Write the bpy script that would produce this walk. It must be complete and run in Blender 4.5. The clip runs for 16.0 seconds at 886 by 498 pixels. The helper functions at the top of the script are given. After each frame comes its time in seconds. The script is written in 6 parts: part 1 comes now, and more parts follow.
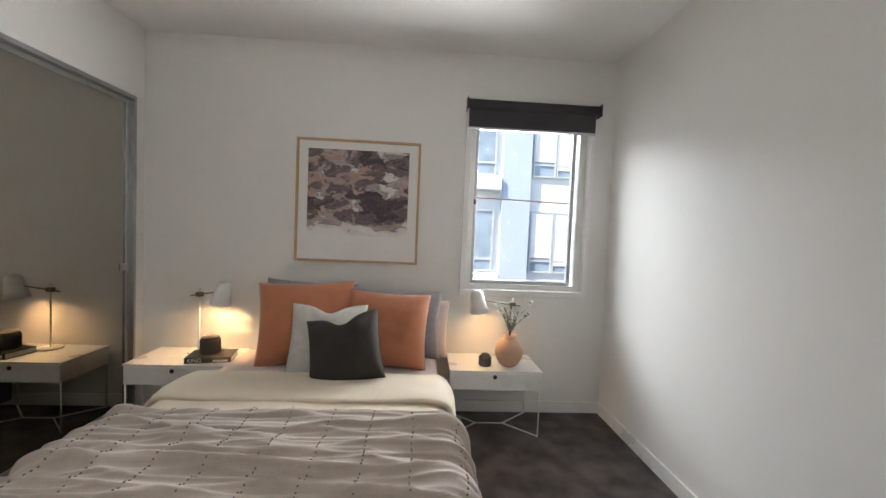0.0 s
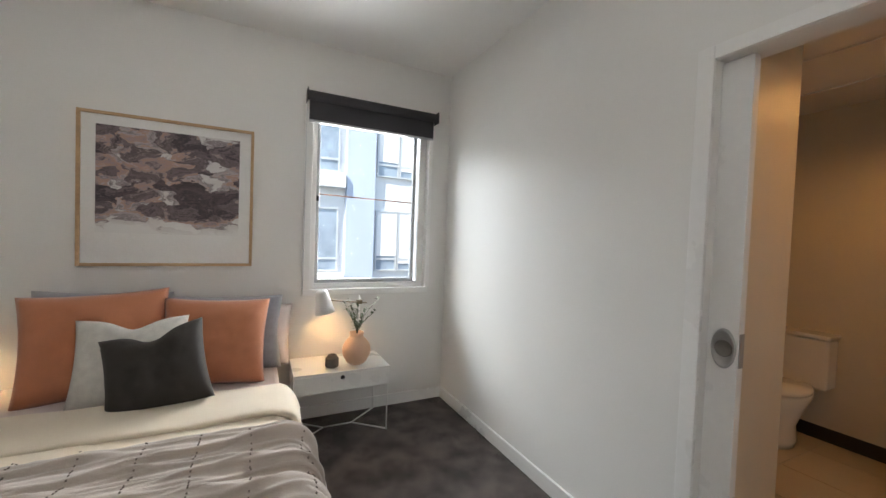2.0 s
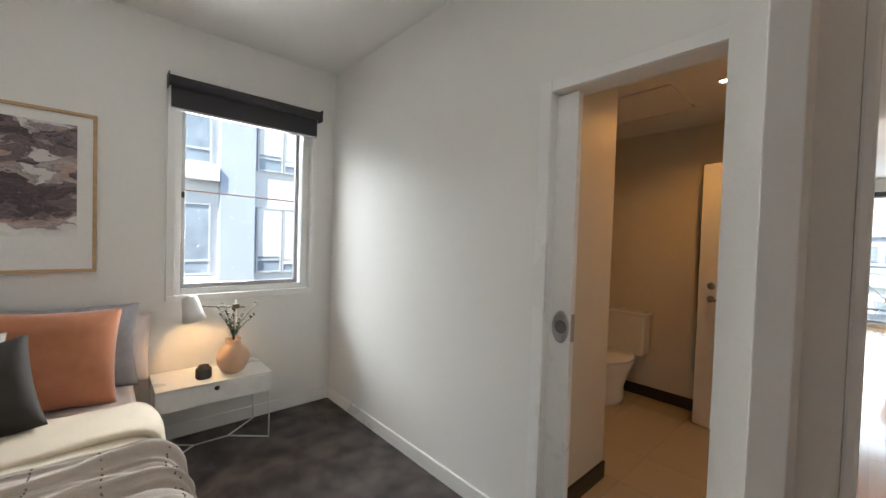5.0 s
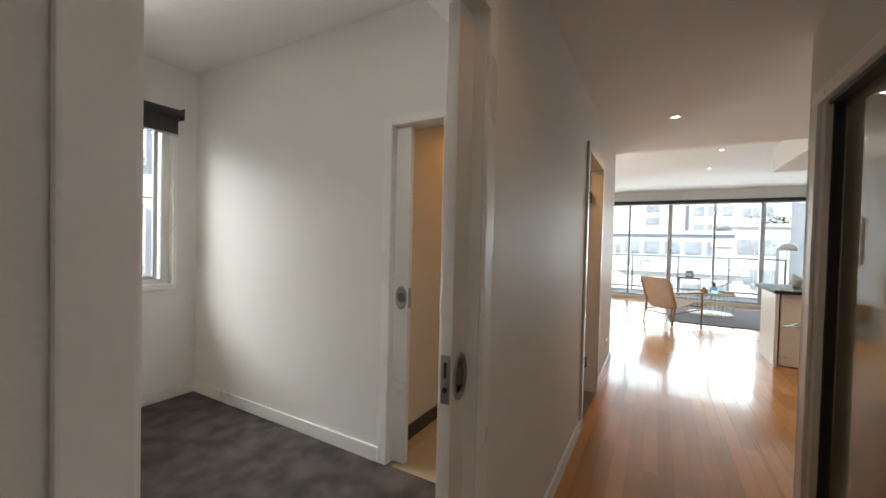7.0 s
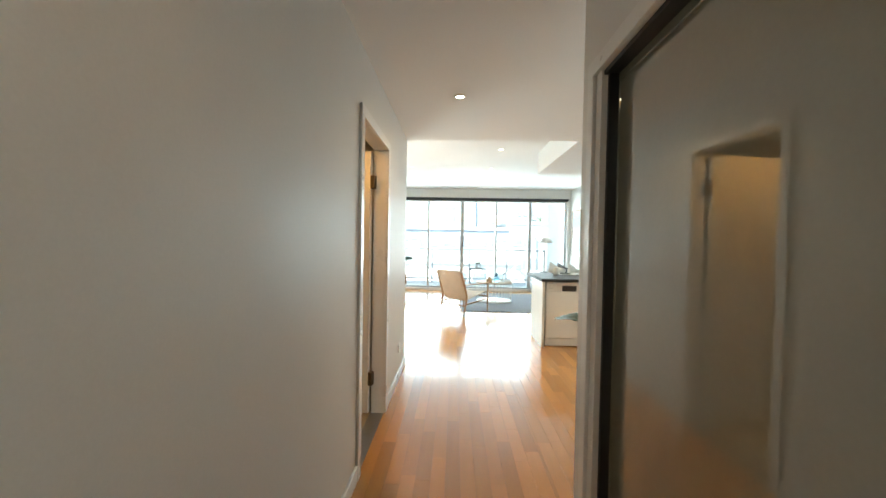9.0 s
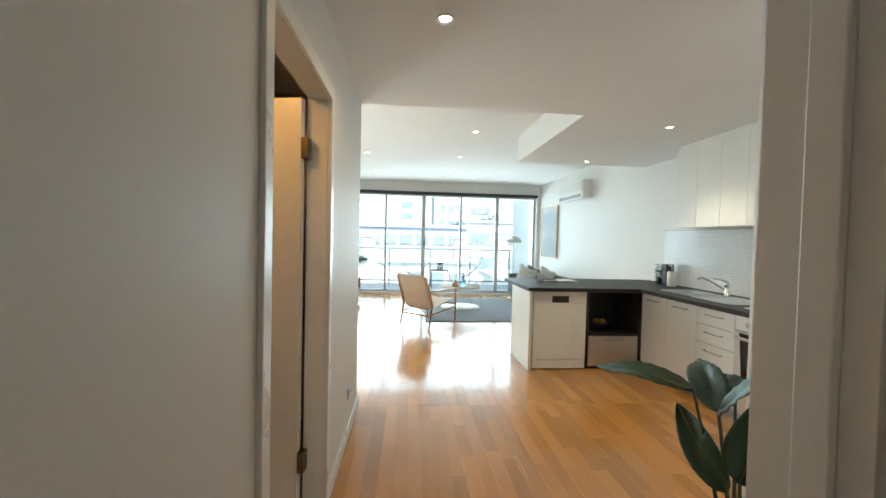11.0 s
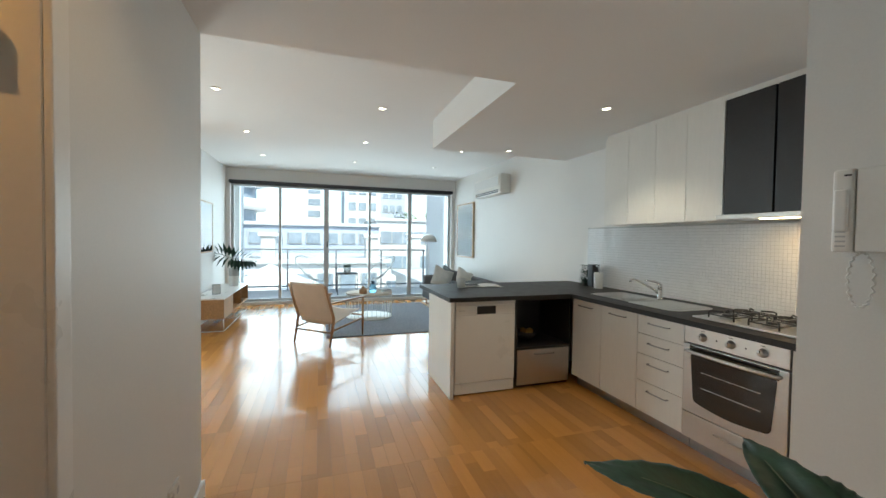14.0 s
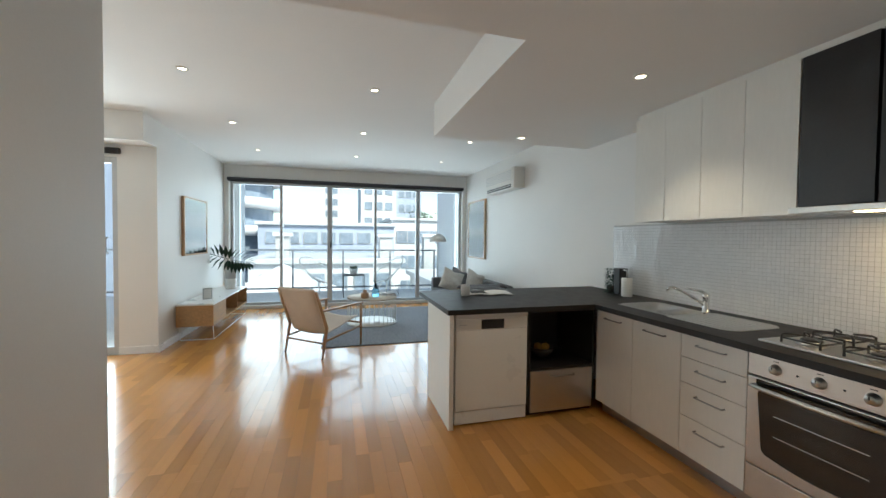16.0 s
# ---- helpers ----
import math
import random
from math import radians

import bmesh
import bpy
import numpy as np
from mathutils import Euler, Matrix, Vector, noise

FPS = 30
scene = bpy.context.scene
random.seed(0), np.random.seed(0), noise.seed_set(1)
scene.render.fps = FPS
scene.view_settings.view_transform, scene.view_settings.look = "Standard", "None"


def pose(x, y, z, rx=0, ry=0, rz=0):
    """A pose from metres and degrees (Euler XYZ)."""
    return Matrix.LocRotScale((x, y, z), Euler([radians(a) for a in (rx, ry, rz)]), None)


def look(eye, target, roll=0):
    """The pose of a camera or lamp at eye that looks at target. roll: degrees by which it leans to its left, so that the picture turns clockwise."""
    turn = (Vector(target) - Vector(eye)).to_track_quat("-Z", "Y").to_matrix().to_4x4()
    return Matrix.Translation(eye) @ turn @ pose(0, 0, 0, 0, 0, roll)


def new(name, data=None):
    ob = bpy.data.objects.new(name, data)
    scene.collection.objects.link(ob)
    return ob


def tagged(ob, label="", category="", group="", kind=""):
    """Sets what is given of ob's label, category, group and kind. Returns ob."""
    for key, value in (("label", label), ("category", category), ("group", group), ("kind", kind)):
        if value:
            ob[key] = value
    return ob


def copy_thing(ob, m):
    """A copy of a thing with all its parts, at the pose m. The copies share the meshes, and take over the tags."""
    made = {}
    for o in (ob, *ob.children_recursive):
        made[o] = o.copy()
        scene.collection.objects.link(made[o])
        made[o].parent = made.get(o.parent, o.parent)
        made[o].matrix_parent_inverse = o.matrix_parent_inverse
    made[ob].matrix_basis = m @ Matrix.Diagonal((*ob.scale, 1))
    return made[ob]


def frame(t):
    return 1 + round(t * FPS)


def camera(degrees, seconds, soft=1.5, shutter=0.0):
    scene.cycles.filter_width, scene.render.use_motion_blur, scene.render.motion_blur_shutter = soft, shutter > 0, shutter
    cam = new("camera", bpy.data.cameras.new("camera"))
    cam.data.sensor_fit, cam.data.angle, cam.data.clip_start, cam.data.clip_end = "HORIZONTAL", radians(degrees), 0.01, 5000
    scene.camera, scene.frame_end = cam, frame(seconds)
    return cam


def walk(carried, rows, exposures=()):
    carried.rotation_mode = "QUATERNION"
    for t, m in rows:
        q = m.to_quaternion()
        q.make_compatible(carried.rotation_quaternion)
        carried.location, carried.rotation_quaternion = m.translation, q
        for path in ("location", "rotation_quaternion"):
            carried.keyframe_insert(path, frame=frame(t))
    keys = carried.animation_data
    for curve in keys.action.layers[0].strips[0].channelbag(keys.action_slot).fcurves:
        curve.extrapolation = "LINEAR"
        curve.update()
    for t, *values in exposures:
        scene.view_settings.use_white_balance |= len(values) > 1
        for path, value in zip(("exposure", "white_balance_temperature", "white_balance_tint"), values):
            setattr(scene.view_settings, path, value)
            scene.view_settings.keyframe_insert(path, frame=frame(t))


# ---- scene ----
cam = camera(98.6, 16.0)
PATH = [
    (0, (0.034, -0.099, 1.387), (0.15, 1.896, 1.302), 2.4),
    (0.5, (-0.024, -0.126, 1.372), (0.301, 1.846, 1.3), 2.3),
    (1, (-0.025, -0.16, 1.391), (0.444, 1.783, 1.318), 2.2),
    (1.5, (0.015, -0.152, 1.376), (0.657, 1.741, 1.313), 2.2),
    (2, (0.031, -0.121, 1.378), (0.913, 1.673, 1.319), 2.1),
    (2.5, (0.04, -0.093, 1.38), (1.088, 1.61, 1.325), 2.0),
    (3, (0.06, -0.076, 1.386), (1.212, 1.558, 1.333), 1.9),
    (3.5, (0.062, -0.078, 1.396), (1.294, 1.497, 1.34), 1.8),
    (4, (0.048, -0.082, 1.397), (1.339, 1.445, 1.344), 1.8),
    (6.5, (-0.203, -0.631, 1.37), (1.347, 0.632, 1.328), 1.6),
    (7, (-0.347, -0.694, 1.367), (1.397, 0.285, 1.326), 1.4),
    (7.5, (-0.358, -0.75, 1.364), (1.525, -0.078, 1.322), 1.1),
    (8, (-0.176, -0.774, 1.355), (1.789, -0.407, 1.311), 1.1),
    (8.5, (0.101, -0.809, 1.347), (2.093, -0.631, 1.308), 0.9),
    (9, (0.46, -0.77, 1.36), (2.459, -0.709, 1.316), 1.0),
    (11.5, (1.651, -0.637, 1.38), (3.633, -0.907, 1.336), 1.2),
    (12, (1.781, -0.637, 1.374), (3.741, -1.036, 1.337), 1.0),
    (12.5, (1.879, -0.655, 1.379), (3.817, -1.151, 1.338), 0.9),
    (13, (1.991, -0.696, 1.384), (3.911, -1.253, 1.34), 0.8),
    (13.5, (2.146, -0.773, 1.389), (4.055, -1.368, 1.341), 0.8),
    (14, (2.306, -0.827, 1.397), (4.207, -1.444, 1.347), 0.8),
    (14.5, (2.442, -0.893, 1.405), (4.337, -1.527, 1.351), 0.7),
    (15, (2.554, -0.983, 1.412), (4.446, -1.63, 1.358), 0.7),
    (15.5, (2.65, -1.073, 1.421), (4.548, -1.7, 1.364), 0.7),
    (16, (2.773, -1.13, 1.409), (4.7, -1.662, 1.354), 0.6),
]
walk(cam, [(t, look(eye, target, roll)) for t, eye, target, roll in PATH],
     [(0, 1.42, 6600, 10), (4, 1.48, 6550, 8), (7, 1.32, 7050, 9), (8, 1.6, 7000, 11), (9, 2.1, 6500, -4),
      (11.5, 1.5, 6300, -5), (13, 1.25, 6250, -3), (16, 0.87, 6250, 1)])

# ---- world, sun, large lights ----
world = bpy.data.worlds.new("sky")
scene.world = world
world.use_nodes = True
wn = world.node_tree.nodes
sky = wn.new("ShaderNodeTexSky")
sky.sky_type = "NISHITA"
sky.sun_disc = False
sky.sun_elevation = radians(48)
sky.sun_rotation = radians(250)
sky.air_density, sky.dust_density = 1.0, 1.0
wn["Background"].inputs["Strength"].default_value = 0.15
world.node_tree.links.new(sky.outputs[0], wn["Background"].inputs["Color"])


def lamp(name, kind, m, energy, color=(1, 1, 1), size=0.1, size_y=None, angle=None):
    data = bpy.data.lights.new(name, kind)
    data.energy, data.color = energy, color
    if kind == "AREA":
        data.shape, data.size, data.size_y = "RECTANGLE", size, size_y or size
    elif kind == "SUN":
        data.angle = radians(angle)
    else:
        data.shadow_soft_size = size
        if kind == "SPOT":
            data.spot_size, data.spot_blend = radians(angle), 0.6
    ob = new(name, data)
    ob.matrix_world = m
    return ob


WARM = (1.0, 0.62, 0.3)
lamp("sun", "SUN", look((0, 0, 0), (0.78, 0.45, -0.95)), 3.4, (1, 0.95, 0.88), angle=0.5)
lamp("skylight_slider", "AREA", look((11.25, -1.45, 1.4), (0, -1.45, 1.2)), 66, (0.78, 0.89, 1), 4.6, 2.2)
lamp("skylight_side_door", "AREA", look((8.35, 2.0, 1.3), (0, 2.0, 1.2)), 45, (0.86, 0.93, 1), 1.1, 2.2)
lamp("skylight_bedroom", "AREA", look((-0.9, 6.6, 4.3), (0.9, 2.9, 1.5)), 330, (0.86, 0.93, 1), 5.0, 2.6)
# Added fill in the window opening, turned towards the dimmer left of the bedroom.
lamp("fill_bedroom_window", "AREA", look((0.8, 2.99, 1.6), (-1.1, 0.6, 1.75)), 18, (0.95, 0.97, 1), 0.8, 1.15).data.spread = radians(110)
# The hall spot at x=0.55 is added fill; the known hall fitting is at 3.35.
for n, p, e, c in (("hall", (3.35, -0.79, 2.42), 3.0, (1, 0.66, 0.36)), ("hall", (0.55, -0.79, 2.42), 1.2, (1, 0.52, 0.22)),
                   ("kitchen", (4.79, -2.97, 2.42), 13, (1, 0.84, 0.64)), ("kitchen", (6.34, -2.93, 2.42), 4, (1, 0.8, 0.58)),
                   ("living", (6.38, -1.455, 2.75), 4, (1, 0.82, 0.6)), ("bathroom", (2.86, 0.37, 2.3), 7, (1, 0.47, 0.13))):
    lamp("downlight_" + n, "SPOT", look(p, (p[0], p[1], 0)), e, c, 0.04, angle=105 if n in ("kitchen", "living") else 172 if n == "bathroom" else 150)
lamp("hood_light", "AREA", look((3.8, -3.66, 1.54), (3.8, -3.7, 0)), 1.0, WARM, 0.3, 0.06)
lamp("bedside_bulb", "POINT", pose(-1.345, 2.65, 0.87), 3.4, WARM, 0.025)
lamp("bedside_bulb", "POINT", pose(0.465, 2.65, 0.87), 1.2, WARM, 0.025)


# ---- materials ----
def mat(name, color, rough=0.5, metal=0.0, var=0.12, scale=6.0, grain=80.0, bump=0.05, spec=0.5, emit=0.0, trans=0.0,
        stretch=(1, 1, 1), per_piece=0.0, coat=0.0, sheen=0.0, dark=None, rvar=0.1, ecol=None):
    m = bpy.data.materials.new(name)
    m.use_nodes = True
    nt = m.node_tree
    b = nt.nodes["Principled BSDF"]
    N, L = nt.nodes.new, nt.links.new
    b.inputs["Roughness"].default_value = rough
    b.inputs["Metallic"].default_value = metal
    b.inputs["Specular IOR Level"].default_value = spec
    b.inputs["Transmission Weight"].default_value = trans
    b.inputs["Coat Weight"].default_value = coat
    b.inputs["Sheen Weight"].default_value = sheen
    if emit:
        b.inputs["Emission Color"].default_value = (*(ecol or color), 1)
        b.inputs["Emission Strength"].default_value = emit
    tc = N("ShaderNodeTexCoord")
    mp = N("ShaderNodeMapping")
    mp.inputs["Scale"].default_value = stretch
    L(tc.outputs["Object"], mp.inputs["Vector"])
    n1, n2 = N("ShaderNodeTexNoise"), N("ShaderNodeTexNoise")
    n1.inputs["Scale"].default_value, n1.inputs["Detail"].default_value = scale, 4
    n2.inputs["Scale"].default_value, n2.inputs["Detail"].default_value = grain, 3
    for n in (n1, n2):
        L(mp.outputs[0], n.inputs["Vector"])
    mixf = N("ShaderNodeMath")
    mixf.operation = "MULTIPLY_ADD"
    mixf.inputs[1].default_value = 0.55
    L(n1.outputs["Fac"], mixf.inputs[0])
    half = N("ShaderNodeMath")
    half.operation = "MULTIPLY"
    half.inputs[1].default_value = 0.45
    L(n2.outputs["Fac"], half.inputs[0])
    L(half.outputs[0], mixf.inputs[2])
    fac = mixf.outputs[0]
    if per_piece:
        oi, add, gm, mx = N("ShaderNodeObjectInfo"), N("ShaderNodeMath"), N("ShaderNodeNewGeometry"), N("ShaderNodeMath")
        add.operation, mx.operation = "ADD", "FRACT"
        L(oi.outputs["Random"], add.inputs[0])
        L(gm.outputs["Random Per Island"], add.inputs[1])
        L(add.outputs[0], mx.inputs[0])
        lerp = N("ShaderNodeMix")
        lerp.inputs[0].default_value = per_piece
        L(fac, lerp.inputs[2])
        L(mx.outputs[0], lerp.inputs[3])
        fac = lerp.outputs[0]
    cr = N("ShaderNodeValToRGB")
    lo = dark or tuple(c * (1 - var) for c in color)
    hi = tuple(min(1, c * (1 + var)) for c in color)
    cr.color_ramp.elements[0].color, cr.color_ramp.elements[0].position = (*lo, 1), 0.34 if not per_piece else 0.1
    cr.color_ramp.elements[1].color, cr.color_ramp.elements[1].position = (*hi, 1), 0.66 if not per_piece else 0.9
    L(fac, cr.inputs[0])
    L(cr.outputs[0], b.inputs["Base Color"])
    if rvar:
        rr = N("ShaderNodeMapRange")
        rr.inputs[3].default_value, rr.inputs[4].default_value = max(0, rough - rvar), min(1, rough + rvar)
        L(n1.outputs["Fac"], rr.inputs[0])
        L(rr.outputs[0], b.inputs["Roughness"])
    if bump:
        bp = N("ShaderNodeBump")
        bp.inputs["Strength"].default_value, bp.inputs["Distance"].default_value = bump, 0.004
        L(n2.outputs["Fac"], bp.inputs["Height"])
        L(bp.outputs[0], b.inputs["Normal"])
    return m


M = {
    "paint": mat("wall_paint", (0.78, 0.765, 0.735), 0.55, var=0.025, scale=1.5, grain=160, bump=0.04),
    "ceil": mat("ceiling_paint", (0.82, 0.81, 0.79), 0.8, var=0.02, scale=1.2, grain=140, bump=0.03),
    "trim": mat("trim_gloss_paint", (0.82, 0.81, 0.79), 0.3, var=0.02, scale=3, grain=40, bump=0.02),
    "carpet": mat("charcoal_carpet", (0.085, 0.066, 0.06), 0.95, var=0.7, scale=6, grain=420, bump=1.0, sheen=0.1),
    "oak": mat("oak_floor", (0.52, 0.235, 0.058), 0.2, var=0.3, scale=5, grain=60, bump=0.04, stretch=(0.35, 5, 1), per_piece=0.5, rvar=0.05, coat=0.3),
    "oakgap": mat("floor_joint", (0.3, 0.15, 0.055), 0.4, var=0.2),
    "gloss": mat("olive_grey_back_painted_glass", (0.19, 0.185, 0.14), 0.03, var=0.03, bump=0, rvar=0.01, spec=1.0),
    "mirror": mat("grey_mirror", (0.42, 0.4, 0.36), 0.015, 1.0, var=0.03, bump=0, rvar=0.0),
    "alu": mat("brushed_aluminium", (0.42, 0.42, 0.42), 0.35, 1.0, var=0.08, scale=8, grain=120, bump=0.02),
    "railm": mat("grey_painted_steel", (0.2, 0.22, 0.25), 0.4, 0.3, var=0.08),
    "handle": mat("dark_brushed_metal", (0.2, 0.19, 0.18), 0.35, 0.9, var=0.1, bump=0.02),
    "alugrey": mat("grey_powdercoat", (0.52, 0.53, 0.54), 0.4, 0.2, var=0.05),
    "steel": mat("stainless_steel", (0.6, 0.59, 0.57), 0.32, 1.0, var=0.03, scale=3, grain=60, bump=0.0, rvar=0.03),
    "chrome": mat("chrome", (0.78, 0.78, 0.78), 0.08, 1.0, var=0.03, bump=0, rvar=0.03),
    "brass": mat("dull_brass", (0.2, 0.16, 0.11), 0.3, 1.0, var=0.15, bump=0.02),
    "white": mat("white_lacquer", (0.8, 0.79, 0.76), 0.3, var=0.02, scale=4, grain=60, bump=0.015),
    "cab": mat("cream_laminate", (0.76, 0.74, 0.69), 0.35, var=0.03, scale=3, grain=50, bump=0.02, stretch=(1, 1, 0.2)),
    "bench": mat("dark_laminate", (0.024, 0.021, 0.02), 0.5, spec=0.25, var=0.25, scale=12, grain=240, bump=0.03),
    "black": mat("black_laminate", (0.018, 0.017, 0.018), 0.35, var=0.2, scale=6, grain=90, bump=0.02),
    "rubber": mat("black_plastic", (0.02, 0.02, 0.022), 0.45, var=0.2, bump=0.03),
    "glass_dark": mat("oven_glass", (0.012, 0.011, 0.01), 0.05, var=0.1, bump=0, rvar=0.02, spec=0.7),
    "tile": mat("white_mosaic_tile", (0.74, 0.74, 0.745), 0.08, var=0.05, per_piece=0.5, bump=0.02, rvar=0.05),
    "grout": mat("grey_grout", (0.46, 0.46, 0.455), 0.85, var=0.08, grain=200),
    "btile": mat("beige_floor_tile", (0.5, 0.4, 0.27), 0.35, var=0.1, scale=3, grain=60, per_piece=0.2),
    "bwall": mat("bathroom_paint", (0.68, 0.62, 0.52), 0.45, var=0.03, scale=2, grain=120),
    "frame": mat("light_oak_frame", (0.5, 0.32, 0.17), 0.45, var=0.18, scale=6, grain=70, stretch=(1, 1, 8), bump=0.06),
    "oakfurn": mat("oak_veneer", (0.4, 0.23, 0.1), 0.45, var=0.22, scale=4, grain=40, stretch=(1, 8, 8), bump=0.05),
    "teak": mat("oiled_teak", (0.42, 0.25, 0.13), 0.4, var=0.2, scale=6, grain=60, stretch=(6, 6, 1), bump=0.05),
    "canvas": mat("natural_canvas", (0.6, 0.53, 0.44), 0.8, var=0.08, scale=5, grain=300, bump=0.2),
    "rust": mat("rust_orange_linen", (0.5, 0.19, 0.095), 0.9, var=0.1, scale=7, grain=340, bump=0.35, sheen=0.3),
    "char": mat("charcoal_linen", (0.034, 0.028, 0.024), 0.9, var=0.25, scale=7, grain=320, bump=0.3, sheen=0.03),
    "greyl": mat("grey_quilted_cotton", (0.33, 0.32, 0.34), 0.9, var=0.1, scale=26, grain=260, bump=0.5, sheen=0.2),
    "offw": mat("off_white_weave", (0.62, 0.59, 0.54), 0.9, var=0.1, scale=30, grain=260, bump=0.6, sheen=0.2),
    "duvet": mat("cream_duvet", (0.76, 0.66, 0.52), 0.85, var=0.05, scale=3, grain=260, bump=0.2, sheen=0.2),
    "sheet": mat("pale_pink_sheet", (0.72, 0.62, 0.58), 0.85, var=0.04, scale=4, grain=240, bump=0.15),
    "throw": mat("taupe_throw", (0.43, 0.37, 0.32), 0.9, var=0.12, scale=9, grain=320, bump=0.5, sheen=0.3),
    "stitch": mat("dark_stitching", (0.17, 0.135, 0.12), 0.9, var=0.2),
    "clay": mat("peach_ceramic", (0.66, 0.42, 0.28), 0.55, var=0.06, scale=5, grain=120, bump=0.05),
    "concrete": mat("dark_ceramic", (0.07, 0.062, 0.058), 0.7, var=0.2, scale=12, grain=160, bump=0.15),
    "leaf": mat("olive_leaf", (0.1, 0.135, 0.075), 0.55, var=0.35, per_piece=0.6, bump=0.05),
    "bigleaf": mat("glossy_green_leaf", (0.018, 0.055, 0.028), 0.4, var=0.4, scale=6, grain=50, bump=0.08, stretch=(1, 6, 1)),
    "stem": mat("dark_stem", (0.05, 0.055, 0.03), 0.6, var=0.3),
    "paper": mat("white_paper", (0.78, 0.77, 0.75), 0.7, var=0.03),
    "bookk": mat("black_book_cloth", (0.025, 0.023, 0.022), 0.55, var=0.2),
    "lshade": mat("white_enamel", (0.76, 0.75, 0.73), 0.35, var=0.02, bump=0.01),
    "bulb": mat("warm_bulb", (1, 0.8, 0.5), 0.5, emit=6, ecol=(1, 0.72, 0.4), bump=0),
    "down": mat("downlight_lens", (1, 0.9, 0.75), 0.5, emit=8, ecol=(1, 0.86, 0.66), bump=0),
    "blind": mat("charcoal_roller_fabric", (0.045, 0.043, 0.048), 0.75, var=0.12, grain=300, bump=0.15),
    "rug": mat("grey_blue_rug", (0.24, 0.25, 0.28), 0.95, var=0.25, scale=8, grain=160, bump=0.9, stretch=(1, 5, 1)),
    "sofa": mat("mid_grey_upholstery", (0.15, 0.15, 0.155), 0.9, var=0.12, scale=6, grain=280, bump=0.3),
    "blueglass": mat("blue_glass", (0.25, 0.55, 0.8), 0.05, trans=0.8, var=0.03, bump=0, rvar=0),
    "render_w": mat("white_render", (0.72, 0.72, 0.72), 0.8, var=0.05, scale=0.6, grain=8, bump=0.02),
    "render_b": mat("blue_grey_render", (0.42, 0.47, 0.57), 0.8, var=0.05, scale=0.7, grain=9, bump=0.02),
    "render_g": mat("pale_grey_concrete", (0.5, 0.5, 0.49), 0.85, var=0.1, scale=0.5, grain=7, bump=0.05),
    "roofm": mat("pale_metal_roof", (0.6, 0.61, 0.62), 0.5, var=0.08, scale=0.4, grain=6, bump=0.02),
    "winb": mat("far_window_glass", (0.26, 0.31, 0.37), 0.12, var=0.3, scale=0.5, grain=3, bump=0),
    "curtain": mat("white_roller_fabric", (0.76, 0.75, 0.73), 0.8, var=0.03),
    "tree": mat("tree_foliage", (0.07, 0.11, 0.04), 0.8, var=0.4, scale=0.6, grain=6, per_piece=0.5),
    "road": mat("asphalt", (0.06, 0.06, 0.06), 0.9, var=0.2, scale=0.3, grain=5),
    "redline": mat("orange_paint_line", (0.6, 0.3, 0.2), 0.6, var=0.1),
    "wireb": mat("black_wire", (0.02, 0.02, 0.02), 0.5, 0.3, var=0.1, bump=0),
    "porc": mat("white_porcelain", (0.8, 0.78, 0.73), 0.12, var=0.02, bump=0),
}


def glass(name, tint=(0.97, 0.985, 0.98), clear=0.92):
    m = bpy.data.materials.new(name)
    m.use_nodes = True
    nt = m.node_tree
    nt.nodes.clear()
    N, L = nt.nodes.new, nt.links.new
    out, mix, tr, gl, fr = N("ShaderNodeOutputMaterial"), N("ShaderNodeMixShader"), N("ShaderNodeBsdfTransparent"), N("ShaderNodeBsdfGlossy"), N("ShaderNodeFresnel")
    tr.inputs[0].default_value = (*tint, 1)
    gl.inputs["Roughness"].default_value = 0.01
    fr.inputs[0].default_value = 1.35
    L(fr.outputs[0], mix.inputs[0]), L(tr.outputs[0], mix.inputs[1]), L(gl.outputs[0], mix.inputs[2]), L(mix.outputs[0], out.inputs[0])
    return m


for e_, q_ in zip([n for n in M["carpet"].node_tree.nodes if n.type == "VALTORGB"][0].color_ramp.elements, (0.41, 0.6)):
    e_.position = q_
M["leather"] = mat("tan_canvas", (0.6, 0.49, 0.39), 0.75, var=0.08, scale=5, grain=260, bump=0.15)
M["gloss"].node_tree.nodes["Principled BSDF"].inputs["IOR"].default_value = 2.0
M["glass"] = glass("clear_glass")


# ---- mesh helpers ----
def cube(bm, lo, hi, bevel=0.0, seg=2):
    c = [(a + b) / 2 for a, b in zip(lo, hi)]
    s = [abs(b - a) for a, b in zip(lo, hi)]
    vs = bmesh.ops.create_cube(bm, size=1, matrix=Matrix.Translation(c) @ Matrix.Diagonal((*s, 1)))["verts"]
    if bevel:
        es = list({e for v in vs for e in v.link_edges})
        bmesh.ops.bevel(bm, geom=es, offset=bevel, segments=seg, affect="EDGES", profile=0.6)
    return bm


def box(lo, hi, bevel=0.0, seg=2):
    return cube(bmesh.new(), lo, hi, bevel, seg)


def boxes(*pairs, bevel=0.0):
    bm = bmesh.new()
    for lo, hi in pairs:
        cube(bm, lo, hi, bevel)
    return bm


